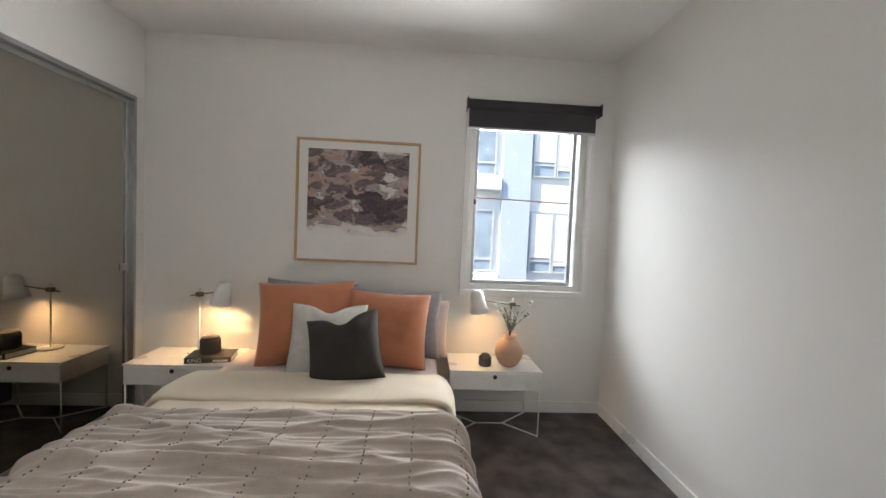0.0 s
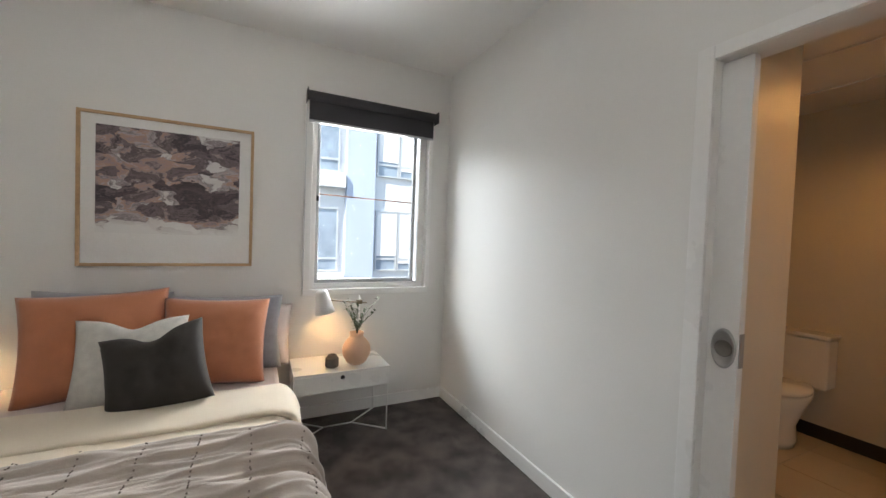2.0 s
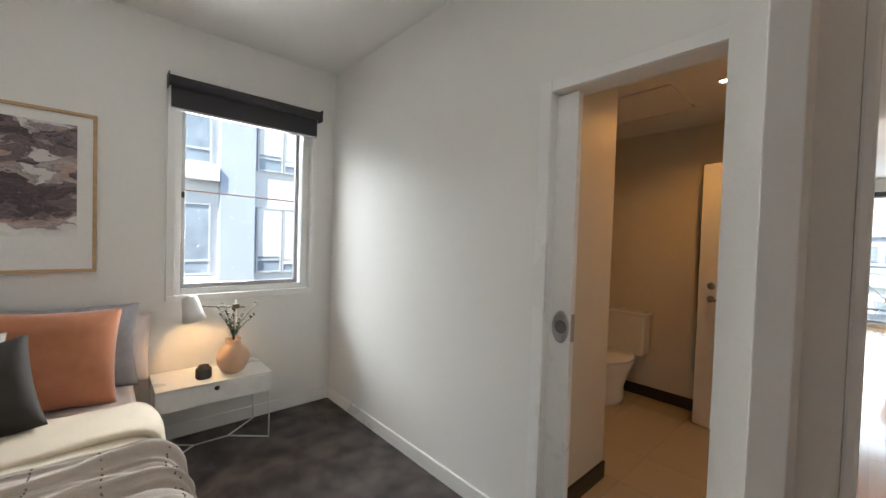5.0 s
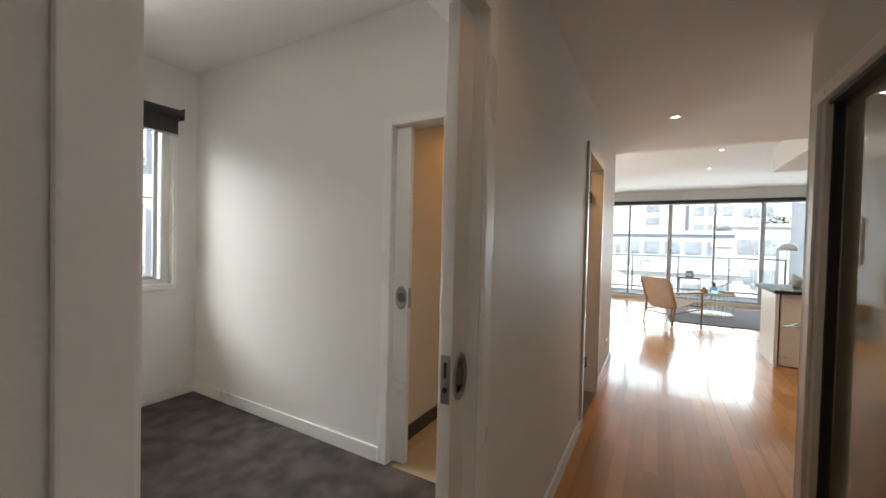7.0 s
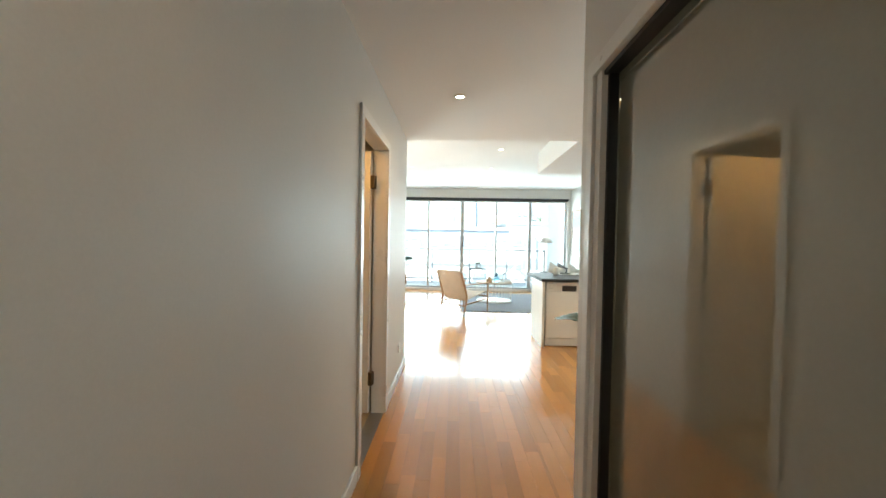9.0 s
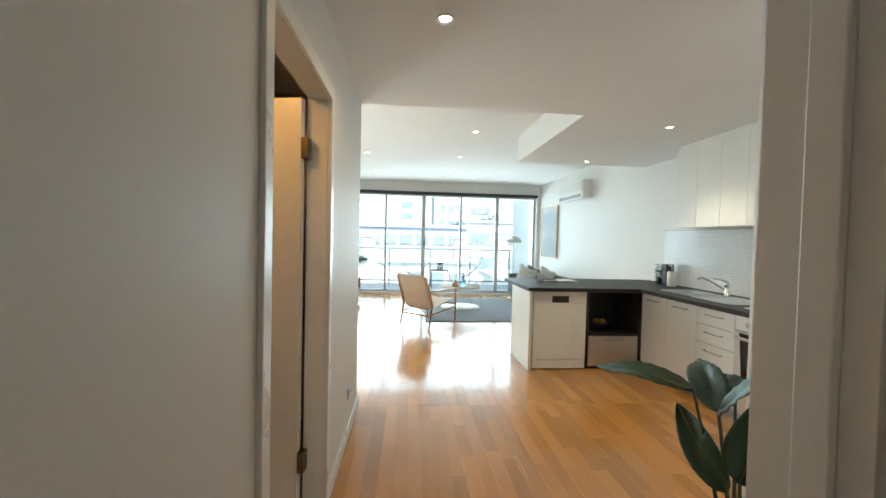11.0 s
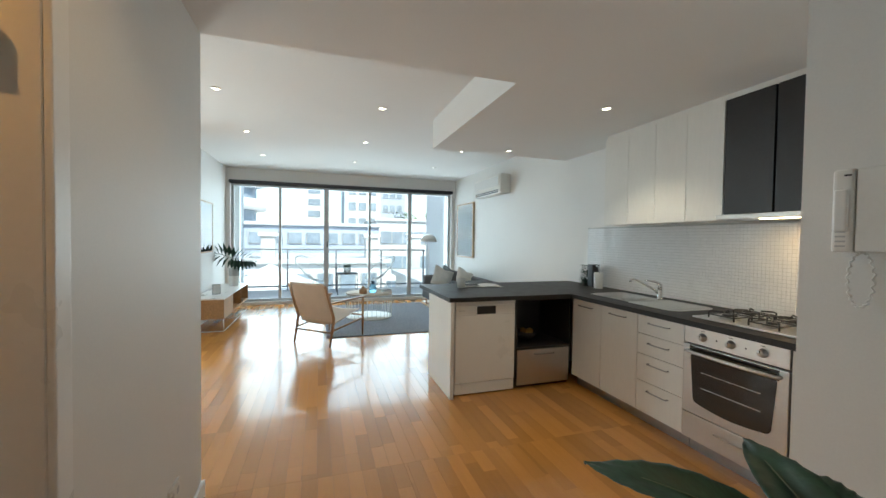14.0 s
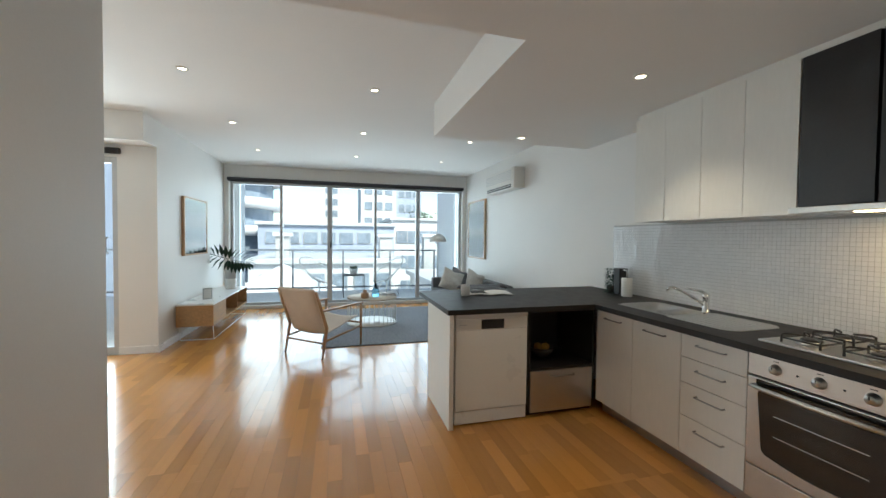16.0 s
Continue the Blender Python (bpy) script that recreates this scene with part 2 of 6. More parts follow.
def sweep(pts, r, seg=8, bm=None, closed=False, taper=None):
    bm = bm or bmesh.new()
    pts = [Vector(p) for p in pts]
    n = len(pts)
    rings, up = [], None
    for i, p in enumerate(pts):
        a = pts[i - 1] if (i or closed) else p
        b = pts[(i + 1) % n] if (i < n - 1 or closed) else p
        d = (b - a).normalized()
        if up is None or abs(up.dot(d)) > 0.95:
            up = Vector((0, 0, 1)) if abs(d.z) < 0.9 else Vector((1, 0, 0))
        s = d.cross(up).normalized()
        u = s.cross(d).normalized()
        up = u
        rad = taper[i] if taper else r
        rings.append([bm.verts.new(p + rad * (math.cos(k * math.tau / seg) * s + math.sin(k * math.tau / seg) * u)) for k in range(seg)])
    for i in range(n if closed else n - 1):
        a, b = rings[i], rings[(i + 1) % n]
        for k in range(seg):
            f = bm.faces.new((a[k], a[(k + 1) % seg], b[(k + 1) % seg], b[k]))
            f.smooth = True
    if not closed:
        bm.faces.new(rings[0][::-1])
        bm.faces.new(rings[-1])
    return bm


def lathe(profile, at=(0, 0, 0), seg=28, bm=None):
    bm = bm or bmesh.new()
    rings = []
    for r, z in profile:
        rings.append([bm.verts.new((at[0] + max(r, 1e-4) * math.cos(k * math.tau / seg), at[1] + max(r, 1e-4) * math.sin(k * math.tau / seg), at[2] + z)) for k in range(seg)])
    for a, b in zip(rings, rings[1:]):
        for k in range(seg):
            f = bm.faces.new((a[k], a[(k + 1) % seg], b[(k + 1) % seg], b[k]))
            f.smooth = True
    bmesh.ops.recalc_face_normals(bm, faces=bm.faces)
    return bm


def grid(nu, nv, fn, smooth=True, thick=0.0, bm=None):
    bm = bm or bmesh.new()
    vs = [[bm.verts.new(fn(i / nu, j / nv)) for j in range(nv + 1)] for i in range(nu + 1)]
    for i in range(nu):
        for j in range(nv):
            bm.faces.new((vs[i][j], vs[i + 1][j], vs[i + 1][j + 1], vs[i][j + 1])).smooth = smooth
    if thick:
        bmesh.ops.recalc_face_normals(bm, faces=bm.faces)
        bmesh.ops.solidify(bm, geom=list(bm.faces), thickness=thick)
        for f in bm.faces:
            f.smooth = smooth
    return bm


def mesh_of(name, bm, material):
    me = bpy.data.meshes.new(name)
    bm.to_mesh(me)
    bm.free()
    me.materials.append(material)
    return me


def part(name, bm, material, parent, label="", m=None):
    ob = new(name, mesh_of(name, bm, material))
    ob.parent = parent
    if m is not None:
        ob.matrix_basis = m
    return tagged(ob, label) if label else ob


def thing(name, label, category, at=(0, 0, 0), turn=0, group="", kind=""):
    ob = new(name)
    ob.empty_display_size = 0.1
    ob.matrix_basis = pose(*at, 0, 0, turn)
    return tagged(ob, label, category, group, kind)


def solid(name, bm, material, label="", category="", kind="", group="", at=(0, 0, 0), turn=0):
    ob = new(name, mesh_of(name, bm, material))
    ob.matrix_basis = pose(*at, 0, 0, turn)
    return tagged(ob, label, category, group, kind)


def structure(name, bm, material, label, category):
    return solid(name, bm, material, label, category, "structure")


# ---- large structure ----
ZB, ZH, ZL = 2.75, 2.445, 2.775
XW, YL, YR = 10.85, 0.95, -3.88
HY = -0.235
DH = 2.05

structure("floor_carpet", boxes(((-2.7, -0.1, -0.1), (1.5, 2.82, 0.0)), ((-0.165, -0.17, -0.1), (0.77, -0.1, 0.0))), M["carpet"], "charcoal cut-pile bedroom carpet with soft footmarks", "carpet")
structure("floor_base", boxes(((-1.5, -2.12, -0.1), (4.6, HY, -0.004)), ((-0.165, HY, -0.1), (0.77, -0.17, -0.004)), ((2.96, -3.98, -0.1), (4.6, -2.12, -0.004)), ((4.6, -3.98, -0.1), (8.08, 3.1, -0.004)), ((8.08, -3.98, -0.1), (XW, YL + 0.1, -0.004))), M["oakgap"], "floor under the oak strips", "floor")
structure("ceiling_bedroom", box((-2.7, -0.1, ZB), (1.5, 2.82, ZB + 0.1)), M["ceil"], "flat white plaster bedroom ceiling", "ceiling")
structure("ceiling_hall", box((-1.5, -2.12, ZH), (4.6, HY, ZL + 0.15)), M["ceil"], "flat white plaster hall ceiling", "ceiling")
structure("ceiling_kitchen", boxes(((2.96, -3.88, ZH), (4.6, -2.12, ZL + 0.15)), ((4.6, -3.88, ZH), (6.57, -2.07, ZL))), M["ceil"], "lowered white plaster ceiling above the kitchen", "ceiling")
structure("ceiling_living", box((4.6, -3.98, ZL), (XW + 0.3, 3.1, ZL + 0.15)), M["ceil"], "flat white plaster living room ceiling", "ceiling")
structure("ceiling_bathroom", box((1.62, -0.135, 2.42), (4.5, 2.82, 2.52)), M["ceil"], "white plaster bathroom ceiling", "ceiling")

# bedroom walls
wx0, wx1, wz0, wz1 = 0.39, 1.31, 0.96, 2.25
structure("wall_bedroom_window", boxes(((-2.7, 2.82, 0), (wx0, 2.98, ZB + 0.1)), ((wx1, 2.82, 0), (1.62, 2.98, ZB + 0.1)), ((wx0, 2.82, 0), (wx1, 2.98, wz0)), ((wx0, 2.82, wz1), (wx1, 2.98, ZB + 0.1))), M["paint"], "white painted bedroom wall behind the bed", "wall")
structure("wall_bedroom_bathroom", boxes(((1.5, 0.70, 0), (1.62, 2.82, ZB + 0.1)), ((1.5, -0.04, DH), (1.62, 0.70, ZB + 0.1)), ((1.5, -0.1, 0), (1.62, -0.04, ZB + 0.1))), M["paint"], "white painted wall between bedroom and bathroom", "wall")
structure("wall_bedroom_hall", boxes(((-2.7, HY, 0), (-0.165, -0.1, ZB + 0.1)), ((0.70, HY, 0), (1.62, -0.1, ZB + 0.1)), ((-0.165, HY, DH), (0.70, -0.1, ZB + 0.1))), M["paint"], "white painted wall with a sliding door opening", "wall")
structure("wall_wardrobe", boxes(((-2.12, 2.74, 0), (-2.0, 2.82, ZB)), ((-2.12, -0.1, 2.25), (-2.0, 2.74, ZB)), ((-2.8, HY, 0), (-2.7, 2.98, ZB + 0.1))), M["paint"], "white painted surround of the built-in wardrobe", "wall")
# hall, bathroom
hx0, hx1 = 2.615, 3.405
structure("wall_hall", boxes(((1.62, HY, 0), (hx0, HY + 0.1, ZH + 0.4)), ((hx1, HY, 0), (4.6, HY + 0.1, ZH + 0.4)), ((hx0, HY, DH), (hx1, HY + 0.1, ZH + 0.4))), M["paint"], "white painted hall wall with a bathroom doorway", "wall")
structure("wall_nook", boxes(((4.5, HY + 0.1, 0), (4.6, 3.1, ZL)), ((4.6, 3.0, 0), (8.08, 3.1, ZL))), M["paint"], "white painted wall of the dining nook", "wall")
cx0, cx1 = 0.25, 2.04
structure("wall_closet", boxes(((cx1, -1.46, 0), (2.2, -1.335, ZH)), ((-1.5, -1.46, 0), (cx0, -1.335, ZH)), ((cx0, -1.46, 2.04), (cx1, -1.335, ZH)), ((-1.5, -2.12, 0), (2.1, -2.02, ZH)), ((2.1, -2.12, 0), (2.2, -1.46, ZH))), M["paint"], "white painted wall round the hall closet", "wall")
# Unseen wall behind the camera, added only to close the hall.
structure("wall_hall_end", box((-1.6, -2.12, 0), (-1.5, HY, ZH + 0.1)), M["paint"], "unseen white wall added to close the hall's west end", "wall")
structure("wall_intercom", box((2.05, -2.24, 0), (3.02, -2.12, ZH + 0.1)), M["paint"], "white painted wall carrying the intercom", "wall")
structure("wall_kitchen_end", box((2.92, -3.88, 0), (3.02, -2.24, ZH + 0.1)), M["paint"], "white painted wall at the kitchen's end", "wall")
structure("wall_living_right", box((2.86, -3.98, 0), (XW + 0.3, YR, ZL)), M["paint"], "long white painted wall behind kitchen and sofa", "wall")
structure("wall_living_left", boxes(((8.08, YL, 0), (XW + 0.3, YL + 0.1, ZL)), ((8.08, YL + 0.1, 0), (8.18, 1.35, ZL)), ((8.08, 1.35, 2.32), (8.18, 3.1, ZL)), ((8.08, 2.75, 0), (8.18, 3.1, 2.32))), M["paint"], "white painted wall beside the television unit", "wall")
structure("bulkhead_side", box((7.75, YL, 2.46), (8.08, 3.0, ZL)), M["paint"], "white plaster bulkhead above the side door", "bulkhead")
structure("wall_slider_head", boxes(((XW, YR, 2.48), (XW + 0.3, YL, ZL)), ((XW, YR, 0), (XW + 0.3, -3.80, 2.48)), ((XW, 0.87, 0), (XW + 0.3, YL, 2.48)), ((XW, -3.80, -0.1), (XW + 0.3, 0.87, 0.06))), M["paint"], "white painted head and sill round the sliding doors", "wall")
structure("wall_bathroom", boxes(((3.78, 0.553, 0), (3.88, 2.82, 2.42)), ((4.4, HY + 0.1, 0), (4.5, 0.653, 2.42)), ((3.88, 0.553, 0), (4.4, 0.653, 2.42)), ((1.62, 2.72, 0), (3.78, 2.82, 2.42)), ((1.62, 0.76, 0), (2.27, 0.86, 2.42))), M["bwall"], "warm white bathroom walls with a short nib", "wall")
structure("threshold", box((hx0 - 0.001, HY, -0.1), (hx1 + 0.001, HY + 0.1, 0.002)), M["alu"], "metal threshold strip in the bathroom doorway", "threshold")
structure("floor_bathroom", boxes(((1.5, -0.135, -0.1), (3.78, 2.72, -0.004)), ((3.78, -0.135, -0.1), (4.4, 0.553, -0.004))), M["grout"], "tile bed of the bathroom floor", "floor")


def trim(name, label, material, *pairs, bevel=0.004):
    return structure(name, boxes(*pairs, bevel=bevel), material, label, name)


B = 0.09
trim("baseboard", "white gloss painted skirting in the bedroom", M["trim"], ((-1.99, 2.805, 0), (1.5, 2.82, B)), ((1.485, 0.762, 0), (1.5, 2.805, B)))
trim("baseboard", "white gloss painted skirting along the hall", M["trim"], ((0.77, HY - 0.015, 0), (2.552, HY, B)), ((3.47, HY - 0.015, 0), (4.615, HY, B)), ((2.105, -1.335, 0), (2.215, -1.32, B)), ((2.2, -2.12, 0), (2.215, -1.335, B)))
trim("baseboard", "white gloss painted skirting in the living room", M["trim"], ((8.065, YL - 0.015, 0), (XW, YL, B)), ((8.065, YL, 0), (8.08, 1.35, B)), ((6.5, YR, 0), (XW, YR + 0.015, B)))
trim("baseboard", "dark tiled skirting in the bathroom", M["black"], ((3.765, 0.553, 0), (3.78, 2.7, 0.1)), ((1.62, 0.745, 0), (2.27, 0.76, 0.1)))


def architrave_y(name, x0, x1, y, out, top, w=0.062, label="white gloss painted door architrave"):
    trim(name, label, M["trim"], ((x0 - w, y, 0), (x0, y + out, top)), ((x1, y, 0), (x1 + w, y + out, top)), ((x0 - w, y, top), (x1 + w, y + out, top + w)))


def architrave_x(name, y0, y1, x, out, top, w=0.062, label="white gloss painted door architrave"):
    trim(name, label, M["trim"], ((x, y0 - w, 0), (x + out, y0, top)), ((x, y1, 0), (x + out, y1 + w, top)), ((x, y0 - w, top), (x + out, y1 + w, top + w)))


trim("door_trim", "white gloss painted door architrave", M["trim"], ((1.485, 0.70, 0), (1.5, 0.76, DH + 0.05)), ((1.485, -0.1, DH), (1.5, 0.70, DH + 0.05)), ((1.485, -0.1, 0), (1.5, -0.04, DH)))
architrave_y("door_trim", -0.165, 0.70, HY, -0.015, DH)
trim("door_jamb", "white painted jamb stop of the bedroom doorway", M["trim"], ((-0.165, -0.15, 0), (-0.122, -0.098, DH)), bevel=0.002)
architrave_y("door_trim", hx0, hx1, HY, -0.018, DH)
architrave_y("door_trim", cx0, cx1, -1.335, 0.016, 2.04)


# ---- doors ----
def flush_pull(parent, p, axis, s=1):
    """An oval flush pull on a sliding door's face at p, with the latch plate on its edge."""
    bm = lathe([(0.0, 0.0), (0.034, 0.0), (0.04, 0.006), (0.046, 0.006), (0.048, 0.0)], seg=24)
    rot = Matrix.Rotation(radians(-90 * s), 4, "Y") if axis == "x" else Matrix.Rotation(radians(90 * s), 4, "X")
    bmesh.ops.transform(bm, matrix=Matrix.Translation(p) @ rot @ Matrix.Diagonal((1.5 if axis == "x" else 0.85, 0.85 if axis == "x" else 1.5, 1, 1)), verts=bm.verts)
    pull = part("flush_pull", bm, M["alu"], parent, "oval satin metal flush pull")
    bm = lathe([(0.0, 0.001), (0.026, 0.001), (0.028, 0.003), (0.03, 0.001), (0.03, 0.0)], seg=20)
    bmesh.ops.transform(bm, matrix=Matrix.Translation(p) @ rot, verts=bm.verts)
    part("recess", bm, M["handle"], pull)


d = thing("door_1", "white sliding bathroom door part way out of its pocket", "sliding door", (1.54, 0.60, 0), kind="structure")
part("leaf", box((0, 0, 0.012), (0.036, 0.3, 2.045), 0.002), M["trim"], d)
flush_pull(d, (-0.002, 0.045, 1.02), "x")
part("latch_plate", box((0.004, -0.003, 0.96), (0.032, 0.0, 1.08), 0.001), M["alu"], d, "satin metal latch plate")
d = thing("door_2", "white sliding bedroom door part way out of its pocket", "sliding door", (0.608, -0.195, 0), kind="structure")
part("leaf", box((0, 0, 0.012), (0.3, 0.038, 2.045), 0.002), M["trim"], d)
flush_pull(d, (0.05, 0.0, 0.97), "y")
part("latch_plate", box((-0.003, 0.004, 0.9), (0.0, 0.034, 1.04), 0.001), M["alu"], d, "satin metal latch plate")
part("keyhole", lathe([(0, -0.002), (0.008, -0.002), (0.008, 0.002), (0, 0.002)], seg=12), M["rubber"], d, m=pose(-0.003, 0.019, 0.94, 0, 90, 0))
part("latch_slot", box((-0.005, 0.015, 0.975), (-0.002, 0.023, 1.02)), M["rubber"], d)
d = thing("door_3", "cream painted bathroom door standing open on its hinges", "door", (hx1 - 0.005, HY + 0.11, 0), 79, kind="structure")
part("leaf", box((0, 0.0, 0.012), (0.75, 0.038, 2.035), 0.002), M["trim"], d)
for z in (0.28, 1.8):
    bm = boxes(((-0.03, -0.012, z - 0.05), (0.0, 0.04, z + 0.05)), bevel=0.002)
    sweep([(-0.004, -0.012, z - 0.052), (-0.004, -0.012, z + 0.052)], 0.008, 10, bm)
    part("hinge", bm, M["brass"], d, "dull bronze butt hinge")
bm = sweep([(0.66, 0.038, 1.0), (0.66, 0.085, 1.0), (0.65, 0.095, 1.0), (0.54, 0.095, 1.0)], 0.009, 10)
part("handle", bm, M["chrome"], d, "chrome lever handle")
for z in (1.0, 1.1):
    part("rose", lathe([(0, 0), (0.026, 0), (0.026, 0.008), (0.022, 0.012), (0, 0.012)]), M["alu"], d, m=pose(0.66, 0.038, z, -90, 0, 0))
trim("door_jamb", "white painted lining of the bathroom doorway", M["trim"], ((hx0 - 0.001, HY + 0.002, 0), (hx0 + 0.02, HY + 0.098, DH)), ((hx1 - 0.003, HY + 0.002, 0), (hx1 + 0.001, HY + 0.098, DH)), bevel=0.001)


# ---- mirrored sliding doors ----
def mirror_door(name, at, turn, w, h, label, pull=True, fw=0.028):
    d = thing(name, label, "mirror door", at, turn, kind="structure")
    part("mirror" if pull else "panel", box((fw, 0.004, 0.05), (w - fw, 0.012, h - 0.03)), M["mirror"] if pull else M["gloss"], d)
    for lo, hi in (((0, 0, 0), (fw, 0.03, h)), ((w - fw, 0, 0), (w, 0.03, h)), ((fw, 0, h - 0.03), (w - fw, 0.03, h)), ((fw, 0, 0), (w - fw, 0.03, 0.05))):
        part("frame_rail", box(lo, hi, 0.003 if pull else 0.001), M["alu"] if pull else M["gloss"], d)
    if pull:
        part("pull", box((w - 0.075, -0.006, 1.0), (w - 0.02, 0.004, 1.05), 0.004), M["alu"], d)
    return d


mirror_door("wardrobe_door", (-2.03, 0.62, 0.03), 90, 1.06, 2.19, "grey mirrored sliding wardrobe door in aluminium frame")
mirror_door("wardrobe_door", (-2.03, 1.66, 0.03), 90, 1.06, 2.19, "grey mirrored sliding wardrobe door in aluminium frame")
mirror_door("wardrobe_door", (-2.08, -0.38, 0.03), 90, 1.06, 2.19, "grey mirrored sliding wardrobe door in aluminium frame")
trim("wardrobe_track", "aluminium track and head of the wardrobe doors", M["alu"], ((-2.11, -0.1, 0.0), (-1.995, 2.74, 0.028)), ((-2.11, -0.1, 2.222), (-1.995, 2.74, 2.25)), ((-2.1, 2.72, 0.028), (-1.995, 2.74, 2.222)), bevel=0.003)


def closet_door(at, w, h):
    d = mirror_door("closet_door", at, 180, w, h, "dark glossy sliding closet door in grey frame", False, 0.006)
    return d


trim("closet_jamb", "white painted jamb of the closet opening", M["trim"], ((1.99, -1.385, 0), (cx1 + 0.001, -1.3355, 2.04)), bevel=0.002)
closet_door((1.97, -1.395, 0.02), 1.05, 2.0)
closet_door((cx1 - 1.0, -1.412, 0.02), 0.79, 2.0)
trim("closet_track", "dark metal tracks of the closet doors", M["rubber"], ((cx0, -1.46, 0), (cx1, -1.36, 0.015)), ((cx0, -1.46, 2.022), (cx1, -1.345, 2.04)), ((1.972, -1.44, 0.015), (1.99, -1.36, 2.022)), bevel=0.002)


# ---- windows ----
w = thing("window_1", "white aluminium bedroom window overlooking a pale facade", "window", (0, 2.82, 0), kind="structure")
for lo, hi in (((0.335, -0.014, 0.915), (1.335, 0.0, 0.96)), ((0.335, -0.014, 0.96), (0.39, 0.0, 2.3)), ((1.31, -0.014, 0.96), (1.345, 0.0, 2.3))):
    part("casing", box(lo, hi, 0.003), M["trim"], w)
for lo, hi in (((0.39, 0.05, 0.96), (0.43, 0.12, 2.25)), ((1.255, 0.05, 0.96), (1.31, 0.12, 2.25)), ((0.43, 0.05, 0.96), (1.255, 0.12, 1.0)), ((0.43, 0.05, 2.21), (1.255, 0.12, 2.25))):
    part("window_frame", box(lo, hi, 0.004), M["trim"], w)
for lo, hi in (((0.432, 0.07, 1.0), (0.455, 0.1, 2.21)), ((1.205, 0.07, 1.0), (1.235, 0.1, 2.21)), ((0.455, 0.07, 1.0), (1.2, 0.1, 1.03))):
    part("sash_rail", box(lo, hi, 0.004), M["alugrey"], w)
p = part("pane", box((0.455, 0.083, 1.03), (1.2, 0.087, 2.21)), M["glass"], w)
p.visible_shadow = False
part("cord", sweep([(0.455, 0.078, 1.675), (0.8, 0.078, 1.668), (1.2, 0.078, 1.66)], 0.005, 6), M["redline"], w, "thin orange cord across the pane")
part("latch", box((0.432, 0.055, 1.62), (0.45, 0.07, 1.66), 0.003), M["rubber"], w)
rb = thing("roller_blind", "charcoal roller blind drawn up above the bedroom window", "roller blind", (0.345, 2.76, 2.28))
part("roll", sweep([(0, 0, 0.075), (1.005, 0, 0.075)], 0.034, 18), M["blind"], rb)
part("fabric", box((0.012, 0.02, -0.09), (0.985, 0.026, 0.07)), M["blind"], rb)
part("bottom_bar", box((0.012, 0.014, -0.105), (0.985, 0.032, -0.088), 0.004), M["alugrey"], rb)
for x in (-0.008, 1.005):
    part("bracket", box((x, -0.03, 0.03), (x + 0.006, 0.06, 0.12), 0.002), M["rubber"], rb)
part("chain", sweep([(-0.004, 0.03, 0.06), (-0.004, 0.035, -0.7), (-0.004, 0.035, -1.35)], 0.002, 6), M["alugrey"], rb)


